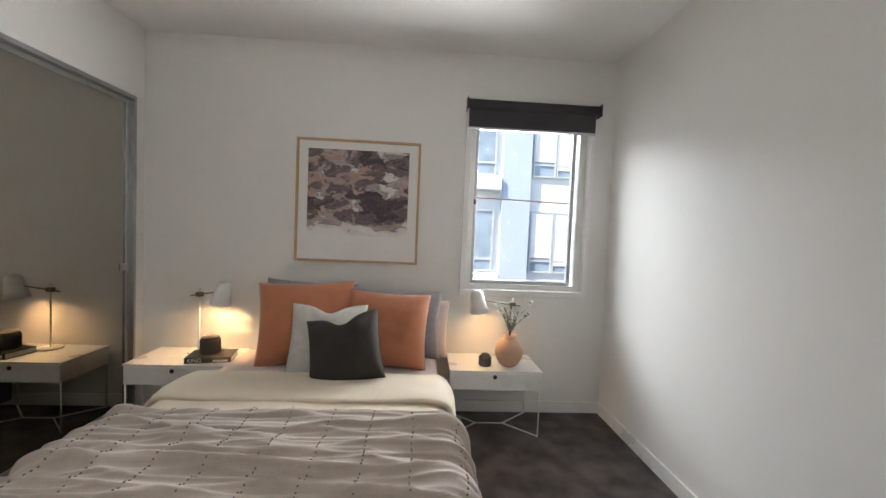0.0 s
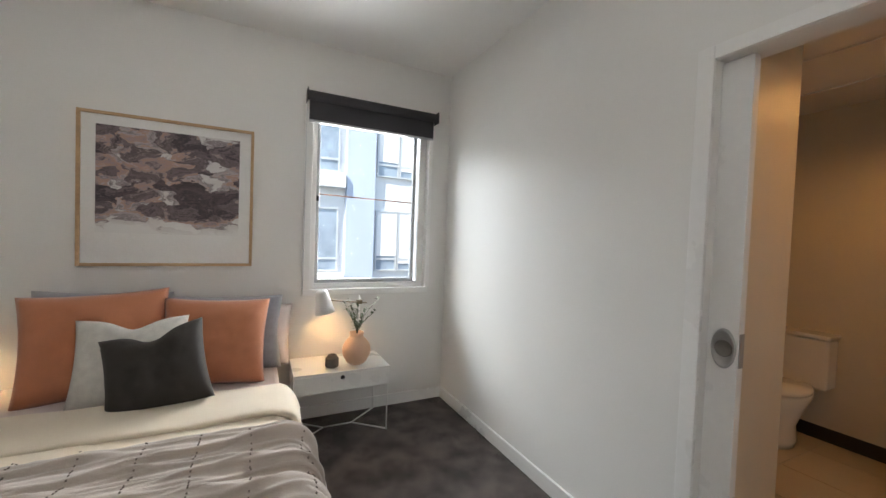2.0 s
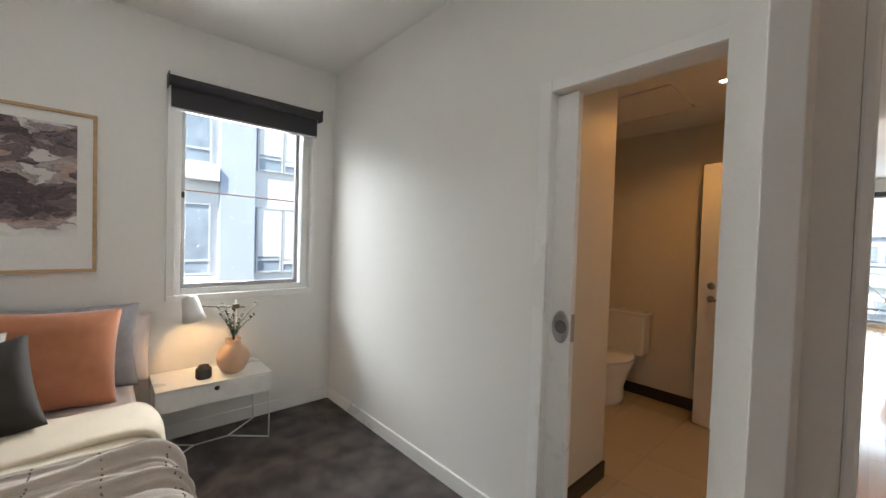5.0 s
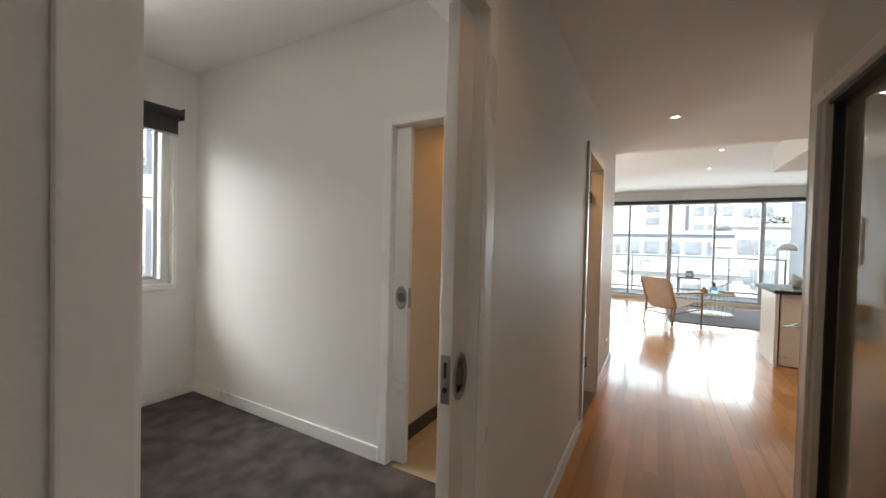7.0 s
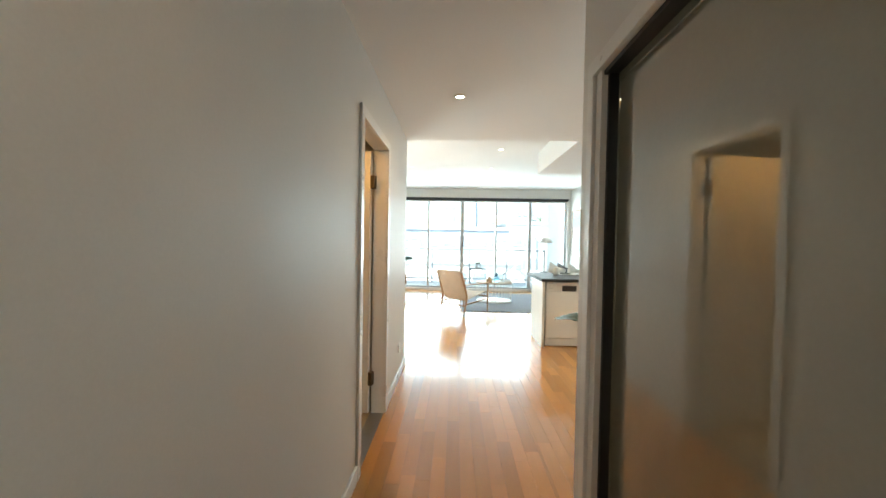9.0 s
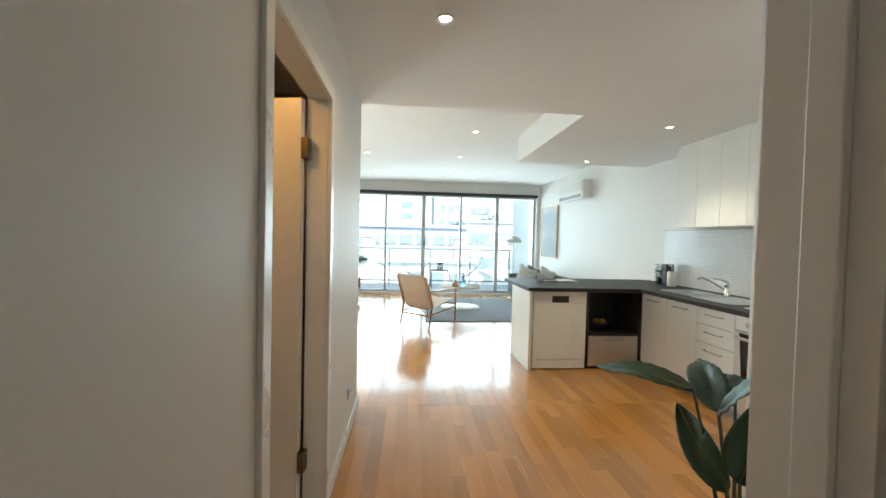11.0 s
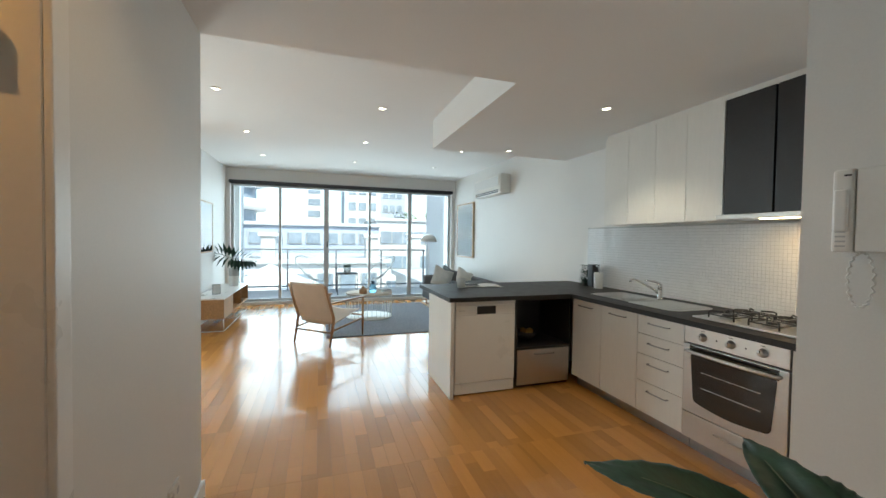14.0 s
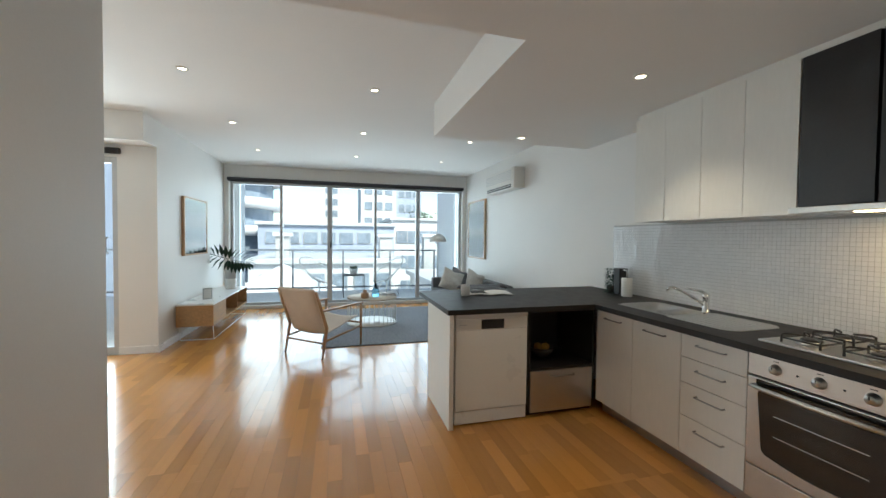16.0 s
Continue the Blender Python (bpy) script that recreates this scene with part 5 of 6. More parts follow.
def big_leaf(base, foot, tip, width, face=(0, 0, 1), fold=0.3, arch=0.06):
    b0, t0 = Vector(foot), Vector(tip)
    ax = t0 - b0
    side = ax.cross(Vector(face)).normalized()
    upv = side.cross(ax).normalized()

    def f(u, v):
        s = 2 * v - 1
        wv = width * 1.95 * max(0, u) ** 0.55 * max(0, 1 - u) ** 0.85
        rib = 0.0025 * math.sin(u * 46 - abs(s) * 5) * abs(s)
        return b0 + ax * u + side * (wv * s * 0.5) + upv * (fold * wv * abs(s) * 0.5 + arch * ax.length * math.sin(math.pi * u) + rib + 0.012 * noise2(u * 2, s, 1.5, width * 90))
    lf = part("leaf", grid(22, 10, f, thick=0.002), M["bigleaf"], pl)
    part("midrib", sweep([b0 + ax * u + upv * (arch * ax.length * math.sin(math.pi * u) + 0.0015) for u in np.linspace(0, 0.96, 10)], 0.002, 5), M["leaf"], lf)
    part("stalk", sweep([base, Vector(base) * 0.45 + b0 * 0.55 + Vector((0, 0, 0.03)), b0], 0.006, 8, taper=[0.008, 0.006, 0.0045]), M["stem"], pl)


for foot, tip, wd, face in (((0.045, 0.14, 0.88), (0.44, 0.29, 0.835), 0.13, (0.2, 0.5, 0.9)), ((-0.03, 0.11, 0.84), (0.315, -0.09, 0.9), 0.15, (-0.3, 0.5, 0.9)),
                            ((-0.035, 0.115, 0.835), (-0.26, 0.06, 1.065), 0.12, (-0.2, 0.4, 0.9)), ((-0.07, 0.11, 0.6), (0.16, 0.11, 0.79), 0.14, (-0.5, 0.8, 0.5)),
                            ((-0.17, 0.16, 0.7), (-0.265, 0.14, 1.015), 0.16, (-0.55, 0.8, 0.2)), ((-0.13, -0.02, 0.935), (-0.38, -0.1, 0.93), 0.1, (0, 0.3, 1)),
                            ((0.05, -0.02, 0.86), (0.2, -0.12, 0.88), 0.11, (0, 0.2, 1))):
    big_leaf((foot[0] * 0.2, foot[1] * 0.1, 0.27), foot, tip, wd, face)


# ---- living room ----
ac = thing("air_conditioner", "off-white wall-mounted split air conditioner", "air conditioner", (8.62, YR, 2.17))
part("body", boxes(((-0.55, 0, 0.02), (0.55, 0.19, 0.35)), bevel=0.025), M["cab"], ac)
part("front_grille", box((-0.5, 0.188, 0.14), (0.54, 0.203, 0.335), 0.008), M["cab"], ac)
for k in range(6):
    part("grille_slat", box((-0.48, 0.202, 0.16 + 0.026 * k), (0.52, 0.206, 0.168 + 0.026 * k), 0.001), M["alugrey"], ac)
part("louvre", box((-0.46, 0.17, 0.04), (0.5, 0.197, 0.09), 0.004), M["rubber"], ac, "dark air outlet")
part("flap", box((-0.46, 0.18, 0.06), (0.5, 0.204, 0.069), 0.002), M["cab"], ac)

rug = solid("rug", box((7.8, -2.95, 0.0), (10.4, -0.93, 0.014), 0.005), M["rug"], "flat grey-blue woven rug under the coffee table", "rug")

ch = thing("armchair", "teak framed sling armchair with canvas seat", "armchair", (7.73, -0.92, 0), -42)
# the seat faces +x here; back legs at x=-0.32, front legs at x=0.4
for y in (-0.3, 0.3):
    part("front_leg", sweep([(0.42, y, 0), (0.42, y, 0.55)], 0.016, 10, taper=[0.012, 0.018]), M["teak"], ch)
    part("back_leg", sweep([(-0.27, y, 0), (-0.2, y, 0.35), (-0.3, y, 0.62), (-0.37, y, 0.79)], 0.017, 10, taper=[0.012, 0.02, 0.018, 0.014]), M["teak"], ch)
    part("armrest", boxes(((-0.28, y - 0.022, 0.55), (0.45, y + 0.022, 0.572)), bevel=0.008), M["teak"], ch)
    part("side_rail", sweep([(-0.24, y, 0.2), (0.42, y, 0.26)], 0.012, 8), M["teak"], ch)
for x, z in ((-0.25, 0.18), (0.42, 0.3)):
    part("cross_rail", sweep([(x, -0.3, z), (x, 0.3, z)], 0.012, 8), M["teak"], ch)


def sling(u, v):
    t = u
    if t < 0.5:
        q = t / 0.5
        x, z = -0.385 + 0.225 * q, 0.82 - 0.52 * q
    else:
        q = (t - 0.5) / 0.5
        x, z = -0.16 + 0.54 * q, 0.30 + 0.1 * q
    y = (v - 0.5) * 0.56
    dip = 0.03 * (1 - (2 * v - 1) ** 2)
    return (x + (-dip if t < 0.5 else 0), y, z - (dip if t >= 0.5 else 0) - 0.02 * math.sin(math.pi * t))


part("sling_seat", grid(30, 12, sling, thick=0.006), M["leather"], ch, "natural canvas sling seat and back")

ct = thing("coffee_table", "round white wire coffee table with pale top", "coffee table", (9.15, -1.68, 0.014))
part("top", lathe([(0, 0.405), (0.4, 0.405), (0.405, 0.41), (0.405, 0.425), (0.4, 0.43), (0, 0.43)], seg=48), M["canvas"], ct, "round pale wood tray top")
part("base_disc", lathe([(0, 0.0), (0.4, 0.0), (0.403, 0.008), (0.4, 0.016), (0, 0.016)], seg=48), M["white"], ct)
for k in range(32):
    a = k * math.tau / 32
    part("wire", sweep([(0.393 * math.cos(a), 0.393 * math.sin(a), 0.012), (0.393 * math.cos(a), 0.393 * math.sin(a), 0.41)], 0.003, 6), M["white"], ct)
bv = thing("vase", "blue glass bottle vase with a small sprig", "vase", (9.1, -1.73, 0.444))
part("bottle", lathe([(0, 0), (0.06, 0), (0.065, 0.01), (0.065, 0.1), (0.05, 0.13), (0.028, 0.15), (0.028, 0.2), (0.032, 0.205), (0.024, 0.2), (0.024, 0.15), (0, 0.14)]), M["blueglass"], bv)
sprigs(bv, (0, 0, 0.1), 4, 0.26, 0.09, 0.03, 11, 9)
sc = thing("stone_jar", "squat textured stone jar with lid", "jar", (8.95, -1.55, 0.444))
part("jar", lathe([(0, 0), (0.06, 0), (0.066, 0.01), (0.066, 0.07), (0.058, 0.085), (0.03, 0.095), (0.03, 0.13), (0, 0.135)]), M["teak"], sc)
bk = thing("book_stack", "two pale books lying on the coffee table", "books", (9.2, -1.95, 0.444), 20)
part("book", box((-0.13, -0.09, 0), (0.13, 0.09, 0.022), 0.002), M["paper"], bk)
part("book", box((-0.11, -0.08, 0.022), (0.11, 0.08, 0.042), 0.002), M["render_g"], bk)

tv = thing("tv_unit", "low oak television unit with open shelf on wire legs", "television unit", (8.5, 0.48, 0))
L_ = 1.95
for nm, lo, hi, m_ in (("top", (0, 0, 0.48), (L_, 0.44, 0.5), "white"), ("bottom", (0, 0, 0.2), (L_, 0.44, 0.22), "oakfurn"), ("end_panel", (0, 0, 0.22), (0.02, 0.44, 0.48), "oakfurn"), ("end_panel", (L_ - 0.02, 0, 0.22), (L_, 0.44, 0.48), "oakfurn"),
                       ("divider", (0.62, 0.01, 0.22), (0.64, 0.43, 0.48), "oakfurn"), ("divider", (1.3, 0.01, 0.22), (1.32, 0.43, 0.48), "oakfurn"), ("back_panel", (0.02, 0.425, 0.22), (L_ - 0.02, 0.44, 0.48), "oakfurn"), ("drawer_front", (0.022, 0.0, 0.223), (0.61, 0.018, 0.477), "oakfurn")):
    part(nm, box(lo, hi, 0.002), M[m_], tv)
for x in (0.06, L_ - 0.06):
    part("leg_frame", sweep([(x, 0.02, 0.2), (x + 0.03, 0.02, 0.006), (x + 0.03, 0.42, 0.006), (x, 0.42, 0.2)], 0.006, 8), M["white"], tv)
part("foot_rod", sweep([(0.09, 0.02, 0.006), (L_ - 0.03, 0.02, 0.006)], 0.006, 8), M["white"], tv)
ph = thing("photo_frame", "small white photo frame leaning on the unit", "photo frame", (8.95, 0.68, 0.5), -60)
part("frame", box((-0.06, -0.008, 0), (0.06, 0.008, 0.16), 0.003), M["alugrey"], ph)
part("photo", box((-0.045, -0.0095, 0.016), (0.045, -0.0075, 0.144)), M["paper"], ph)
vs = thing("vase", "white two-tone vase holding dark split leaves", "vase", (10.12, 0.66, 0.5))
part("body", lathe([(0, 0), (0.075, 0), (0.082, 0.006), (0.085, 0.33), (0.076, 0.33), (0.07, 0.02), (0, 0.015)]), M["white"], vs)
part("glaze_band", lathe([(0.0838, 0.18), (0.0853, 0.19), (0.0862, 0.331), (0.084, 0.331)]), M["render_g"], vs, "grey glazed upper half")
for rib, root, n in (((-0.3, 0.85, 0.3), (-0.02, 0.05, 0.52), 7), ((-0.35, -0.85, -0.12), (-0.02, -0.02, 0.5), 8)):
    rib, root = Vector(rib).normalized(), Vector(root)
    fr = part("stalk", sweep([(0, 0, 0.1), root * 0.7, root, root + rib * 0.34], 0.005, 6), M["bigleaf"], vs, "dark green split leaf")
    across = rib.cross(Vector((-1, 0, 0.35))).normalized()
    bm = bmesh.new()
    for i in range(n):
        q = i / (n - 1)
        for sd in (-1, 1):
            leafy(bm, root + rib * (0.34 * q - 0.03), across * sd * (1 - 0.35 * q) + rib * (0.15 + 0.75 * q), 0.25 * (1 - 0.45 * abs(q - 0.3)), 0.085)
    leafy(bm, root + rib * 0.3, rib, 0.16, 0.08)
    bmesh.ops.solidify(bm, geom=list(bm.faces), thickness=0.002)
    part("blade", bm, M["bigleaf"], fr)
bwl = thing("ornament", "small round stone ornament on the open shelf", "ornament", (9.45, 0.66, 0.22))
part("stone", lathe([(0, 0), (0.05, 0.0), (0.075, 0.04), (0.07, 0.1), (0.04, 0.14), (0, 0.15)]), M["render_g"], bwl)

so = thing("sofa", "mid grey upholstered sofa with loose cushions", "sofa", (9.35, -3.4, 0))
SX = 1.02
part("seat_base", box((-SX, -0.42, 0.14), (SX, 0.42, 0.3), 0.02), M["sofa"], so)
for x in (-0.5, 0.5):
    part("seat_cushion", box((x - 0.43, -0.25, 0.3), (x + 0.43, 0.42, 0.43), 0.045, 3), M["sofa"], so)
    part("back_cushion", box((x - 0.43, -0.36, 0.43), (x + 0.43, -0.2, 0.68), 0.05, 3), M["sofa"], so)
part("backrest", box((-SX, -0.44, 0.3), (SX, -0.32, 0.66), 0.03), M["sofa"], so)
for x in (-SX, SX - 0.16):
    part("arm", box((x, -0.32, 0.3), (x + 0.16, 0.42, 0.62), 0.03), M["sofa"], so)
for x in (-0.9, 0.9):
    for y in (-0.36, 0.36):
        part("leg", sweep([(x, y, 0), (x, y, 0.14)], 0.014, 10), M["teak"], so)
M["stripe"] = mat("striped_cotton", (0.2, 0.2, 0.21), 0.9, var=0.5, scale=3, grain=60, stretch=(1, 1, 8))
for lab, x, y, w_, m_, tn in (("cream linen sofa cushion", 9.5, -3.1, 0.44, "offw", -80), ("cream linen sofa cushion", 9.0, -3.42, 0.44, "offw", -60), ("grey striped sofa cushion", 9.75, -3.35, 0.42, "stripe", -72)):
    cushion("cushion", lab, (x, y, 0.45), w_, w_ - 0.03, 0.16, M[m_], 14, tn, 24, 0.03, "cushions on the sofa")
bl = thing("folded_throw", "dark grey throw over the sofa arm", "blanket", (8.45, -3.3, 0.62))
part("cloth", grid(24, 16, lambda u, v: (-0.2 + 0.4 * u, -0.3 + 0.6 * v, 0.012 + 0.05 * math.sin(math.pi * u) + 0.02 * noise2(u * 3, v * 3, 2.0, 4)), thick=0.02), M["stripe"], bl)

fl = thing("floor_lamp", "slim white floor lamp with dome shade", "floor lamp", (10.5, -3.15, 0))
part("base", lathe([(0, 0), (0.13, 0), (0.135, 0.008), (0.12, 0.016), (0, 0.018)]), M["white"], fl)
part("pole", sweep([(0, 0, 0.016), (0, 0, 1.42)], 0.008, 10), M["white"], fl)
part("shade", lathe([(0, 0.17), (0.07, 0.16), (0.13, 0.12), (0.165, 0.06), (0.175, 0.0), (0.171, 0.0), (0.16, 0.055), (0.125, 0.115), (0.068, 0.154), (0, 0.163)], (0, 0, 1.34)), M["lshade"], fl)

# glazed doors
sd = thing("window_2", "wide aluminium sliding balcony doors with four panes", "sliding door", (XW + 0.12, 0, 0), kind="structure")
part("head_rail", box((0, -3.8, 2.43), (0.1, 0.87, 2.48), 0.004), M["alugrey"], sd)
part("sill_rail", box((0, -3.8, 0.06), (0.1, 0.87, 0.11), 0.004), M["alugrey"], sd)
edges = [0.82, -0.05, -0.99, -1.9, -2.82, -3.75]
for y, w_ in ((0.845, 0.05), (-0.04, 0.055), (-0.97, 0.1), (-1.9, 0.05), (-2.82, 0.09), (-3.775, 0.05)):
    part("mullion", box((0.01, y - w_ / 2, 0.11), (0.09, y + w_ / 2, 2.43), 0.004), M["alugrey"], sd)
for a, b_ in ((0.82, -0.012), (-0.068, -0.92), (-1.02, -1.875), (-1.925, -2.775), (-2.865, -3.75)):
    p = part("pane", box((0.048, b_, 0.11), (0.052, a, 2.43)), M["glass"], sd)
    p.visible_shadow = False
hd = part("pull_handle", sweep([(-0.002, -0.99, 1.2), (-0.04, -0.99, 1.21), (-0.045, -0.99, 1.26), (-0.04, -0.99, 1.31), (-0.002, -0.99, 1.32)], 0.012, 10), M["rubber"], sd, "black pull handle")
rb2 = thing("roller_blind", "dark roller blind rolled up over the balcony doors", "roller blind", (XW - 0.05, 0, 2.5))
part("roll", sweep([(0, -3.8, 0), (0, 0.88, 0)], 0.03, 14), M["blind"], rb2)
part("bottom_bar", box((-0.004, -3.78, -0.05), (0.01, 0.86, -0.03), 0.003), M["blind"], rb2)
sd2 = thing("window_3", "aluminium glazed side door with dark pull", "glazed door", (8.1, 0, 0), kind="structure")
for lo, hi in (((0, 1.35, 0.0), (0.06, 1.41, 2.32)), ((0, 2.69, 0.0), (0.06, 2.75, 2.32)), ((0, 1.41, 2.25), (0.06, 2.69, 2.32)), ((0, 1.41, 0.0), (0.06, 2.69, 0.09))):
    part("frame_rail", box(lo, hi, 0.004), M["alugrey"], sd2)
p = part("pane", box((0.028, 1.41, 0.09), (0.032, 2.69, 2.25)), M["glass"], sd2)
p.visible_shadow = False
part("pull_handle", sweep([(0, 1.46, 1.2), (-0.045, 1.46, 1.21), (-0.05, 1.46, 1.29), (-0.045, 1.46, 1.37), (0, 1.46, 1.38)], 0.012, 10), M["rubber"], sd2)
rb3 = thing("roller_blind", "dark roller blind rolled up over the side door", "roller blind", (8.03, 0, 2.38))
part("roll", sweep([(0, 1.3, 0), (0, 2.9, 0)], 0.035, 14), M["blind"], rb3)


# ---- balcony ----
structure("balcony_floor", boxes(((XW + 0.3, -4.2, -0.25), (13.2, 5.0, 0.0)), ((8.18, 1.05, -0.25), (XW + 0.3, 5.0, 0.0))), M["render_g"], "pale tiled balcony floor", "balcony")
structure("balcony_wall", boxes(((XW + 0.3, -4.2, 0), (12.9, -3.75, 3.2)), ((XW + 0.302, 0.75, 0), (XW + 0.75, 1.3, 3.2))), M["render_w"], "white rendered balcony side walls", "wall")
rl = thing("balcony_railing", "grey steel and glass balcony railing", "railing", (13.0, 0, 0))
part("top_rail", box((-0.025, -3.75, 1.06), (0.025, 5.0, 1.1), 0.006), M["railm"], rl)
part("bottom_rail", box((-0.015, -3.75, 0.1), (0.015, 5.0, 0.14), 0.004), M["railm"], rl)
ys = np.arange(-3.7, 5.0, 1.22)
for y in ys:
    part("post", box((-0.02, y - 0.02, 0), (0.02, y + 0.02, 1.06), 0.004), M["railm"], rl)
for a, b_ in zip(ys, ys[1:]):
    p = part("pane", box((-0.003, a + 0.03, 0.14), (0.003, b_ - 0.03, 1.06)), M["glass"], rl)
    p.visible_shadow = False


def lounge_chair(at, turn):
    c = thing("balcony_chair", "white string egg chair on steel legs", "outdoor chair", at, turn, group="balcony chairs")
    ring = [(0.42 * math.cos(a) * (0.9 + 0.1 * math.sin(a)), 0.36 * math.sin(a), 0.62 + 0.34 * math.cos(a)) for a in np.linspace(0, math.tau, 28)[:-1]]
    part("rim", sweep([(x * -1, y, z) for x, y, z in ring], 0.012, 8, closed=True), M["white"], c)
    for k in range(27):
        x, y, z = ring[k]
        part("string", sweep([(-x, y, z), (-x * 0.5 + 0.05, y * 0.5, 0.3 + (z - 0.28) * 0.35), (0.08, 0, 0.33)], 0.003, 5), M["white"], c)
    for a in (0.6, 2.2, 3.9, 5.5):
        part("leg", sweep([(0.05 + 0.1 * math.cos(a), 0.1 * math.sin(a), 0.34), (0.05 + 0.3 * math.cos(a), 0.3 * math.sin(a), 0)], 0.009, 6), M["white"], c)
    return c


lounge_chair((12.25, -0.65, 0), -40)
lounge_chair((12.25, -2.35, 0), 40)
bt = thing("side_table", "small square black wire balcony table", "side table", (12.2, -1.5, 0))
part("top", box((-0.25, -0.25, 0.5), (0.25, 0.25, 0.515), 0.003), M["wireb"], bt)
for x in (-0.24, 0.24):
    for y in (-0.24, 0.24):
        part("leg", sweep([(x, y, 0), (x, y, 0.5)], 0.008, 6), M["wireb"], bt)
bp = thing("pot_plant", "small succulent in a grey pot on the balcony table", "plant", (12.2, -1.5, 0.515))
part("pot", lathe([(0, 0), (0.08, 0), (0.1, 0.15), (0.09, 0.15), (0, 0.13)]), M["render_g"], bp)
bm = bmesh.new()
rnd = random.Random(4)
for i in range(60):
    a = rnd.uniform(0, 6.28)
    leafy(bm, (0.05 * math.cos(a), 0.05 * math.sin(a), 0.14), (math.cos(a), math.sin(a), rnd.uniform(0.4, 1.6)), rnd.uniform(0.06, 0.11), 0.03)
tagged(part("foliage", bm, M["leaf"], bp, "fleshy green leaves"), kind="stuff")


# ---- outside ----
structure("ground", grid(8, 8, lambda u, v: (-1500 + 3000 * u, -1500 + 3000 * v, -9.5)), M["road"], "asphalt ground far below the balcony", "ground")


def facade(b, x, y0, y1, zs, n, w_, h_, axis="x"):
    """Windows with frames, proud of the wall at x (or y) that faces the flat."""
    for z in zs:
        for i in range(n):
            c = y0 + (y1 - y0) * (i + 0.5) / n
            if axis == "x":
                fr = part("window", box((x - 0.1, c - w_ / 2 - 0.06, z - 0.06), (x - 0.02, c + w_ / 2 + 0.06, z + h_ + 0.06)), M["render_g"], b)
                part("glass_pane", box((x - 0.13, c - w_ / 2, z), (x - 0.101, c + w_ / 2, z + h_)), M["winb"], fr)
            else:
                fr = part("window", box((c - w_ / 2 - 0.06, x - 0.06, z - 0.06), (c + w_ / 2 + 0.06, x - 0.01, z + h_ + 0.06)), M["render_w"], b)
                part("glass_pane", box((c - w_ / 2, x - 0.09, z), (c + w_ / 2, x - 0.061, z + h_)), M["winb"], fr)


# the block across from the bedroom
nb = thing("apartment_block", "white and blue-grey apartment block across the light well", "building", (0, 0, -9.5))
part("wall", box((-8, 12.2, 0), (12, 20, 27)), M["render_w"], nb)
part("pier", box((2.55, 11.95, 0), (3.45, 12.2, 27)), M["render_b"], nb, "blue-grey rendered pier")
part("pier", box((-3.2, 11.95, 0), (-2.3, 12.2, 27)), M["render_b"], nb, "blue-grey rendered pier")
part("pier", box((7.5, 11.95, 0), (8.4, 12.2, 27)), M["render_b"], nb, "blue-grey rendered pier")
for k in range(8):
    z = 0.45 + 3.1 * k
    part("balcony_slab", box((-2.2, 11.8, z - 0.55), (2.5, 12.2, z - 0.1), 0.03), M["render_w"], nb)
    for x0, x1 in ((1.5, 2.3), (3.6, 4.25), (4.37, 4.98), (-1.2, 0.6), (5.4, 6.6)):
        fr = part("window", boxes(((x0 - 0.05, 12.1, z), (x0, 12.2, z + 1.9)), ((x1, 12.1, z), (x1 + 0.05, 12.2, z + 1.9)), ((x0 - 0.05, 12.1, z + 1.9), (x1 + 0.05, 12.2, z + 1.95)), ((x0 - 0.05, 12.1, z - 0.05), (x1 + 0.05, 12.2, z))), M["alugrey"], nb)
        part("glass_pane", box((x0, 12.15, z), (x1, 12.19, z + 1.9)), M["winb"], fr)
        if x0 > 3:
            part("blind", box((x0, 12.12, z + (0.45 if x0 < 4.3 else 0.2)), (x1, 12.14, z + 1.9)), M["curtain"], fr)
        part("transom", box((x0, 12.11, z + 0.32), (x1, 12.15, z + 0.38)), M["alugrey"], fr)

# curved white apartments
cb = thing("apartment_tower", "curved white apartment building with banded balconies", "building", (52, 11.5, -9.5))
part("wall", lathe([(5.2, 0), (5.2, 36), (0, 36)], seg=40), M["winb"], cb, "dark glazed wall")
for k in range(12):
    part("balcony", lathe([(5.0, 3 * k + 2.0), (6.3, 3 * k + 2.0), (6.4, 3 * k + 3.1), (6.2, 3 * k + 3.1), (6.1, 3 * k + 2.3), (5.0, 3 * k + 2.3)], seg=40), M["render_w"], cb)


def block(name, label, lo, hi, wallm, floors, n, w_=1.4, h_=1.5, roof="roofm", z_first=1.0, pitch=3.1):
    b = thing(name, label, "building", (0, 0, 0))
    part("wall", box(lo, hi), M[wallm], b)
    part("roof", box((lo[0] - 0.3, lo[1] - 0.3, hi[2]), (hi[0] + 0.3, hi[1] + 0.3, hi[2] + 0.35), 0.05), M[roof], b)
    facade(b, lo[0], lo[1] + 0.5, hi[1] - 0.5, [lo[2] + z_first + pitch * k for k in range(floors)], n, w_, h_)
    return b


block("low_building", "long pale blue-grey low building with white roof", (44, -7, -9.5), (54, 6.5, 2.6), "render_b", 4, 7, 1.3, 1.1)
block("warehouse", "low white rendered building with parapet", (30, -5.5, -9.5), (40, 4.5, -0.4), "render_w", 3, 6, 1.0, 1.2)
block("office_building", "white two-tone building with ribbon windows", (50, -17, -9.5), (62, -7.6, 3.6), "render_w", 4, 6, 1.3, 1.5)
block("apartment_tower", "white apartment tower behind the low roofs", (80, -12.5, -9.5), (92, -5.5, 24), "render_w", 10, 3, 1.4, 1.5)
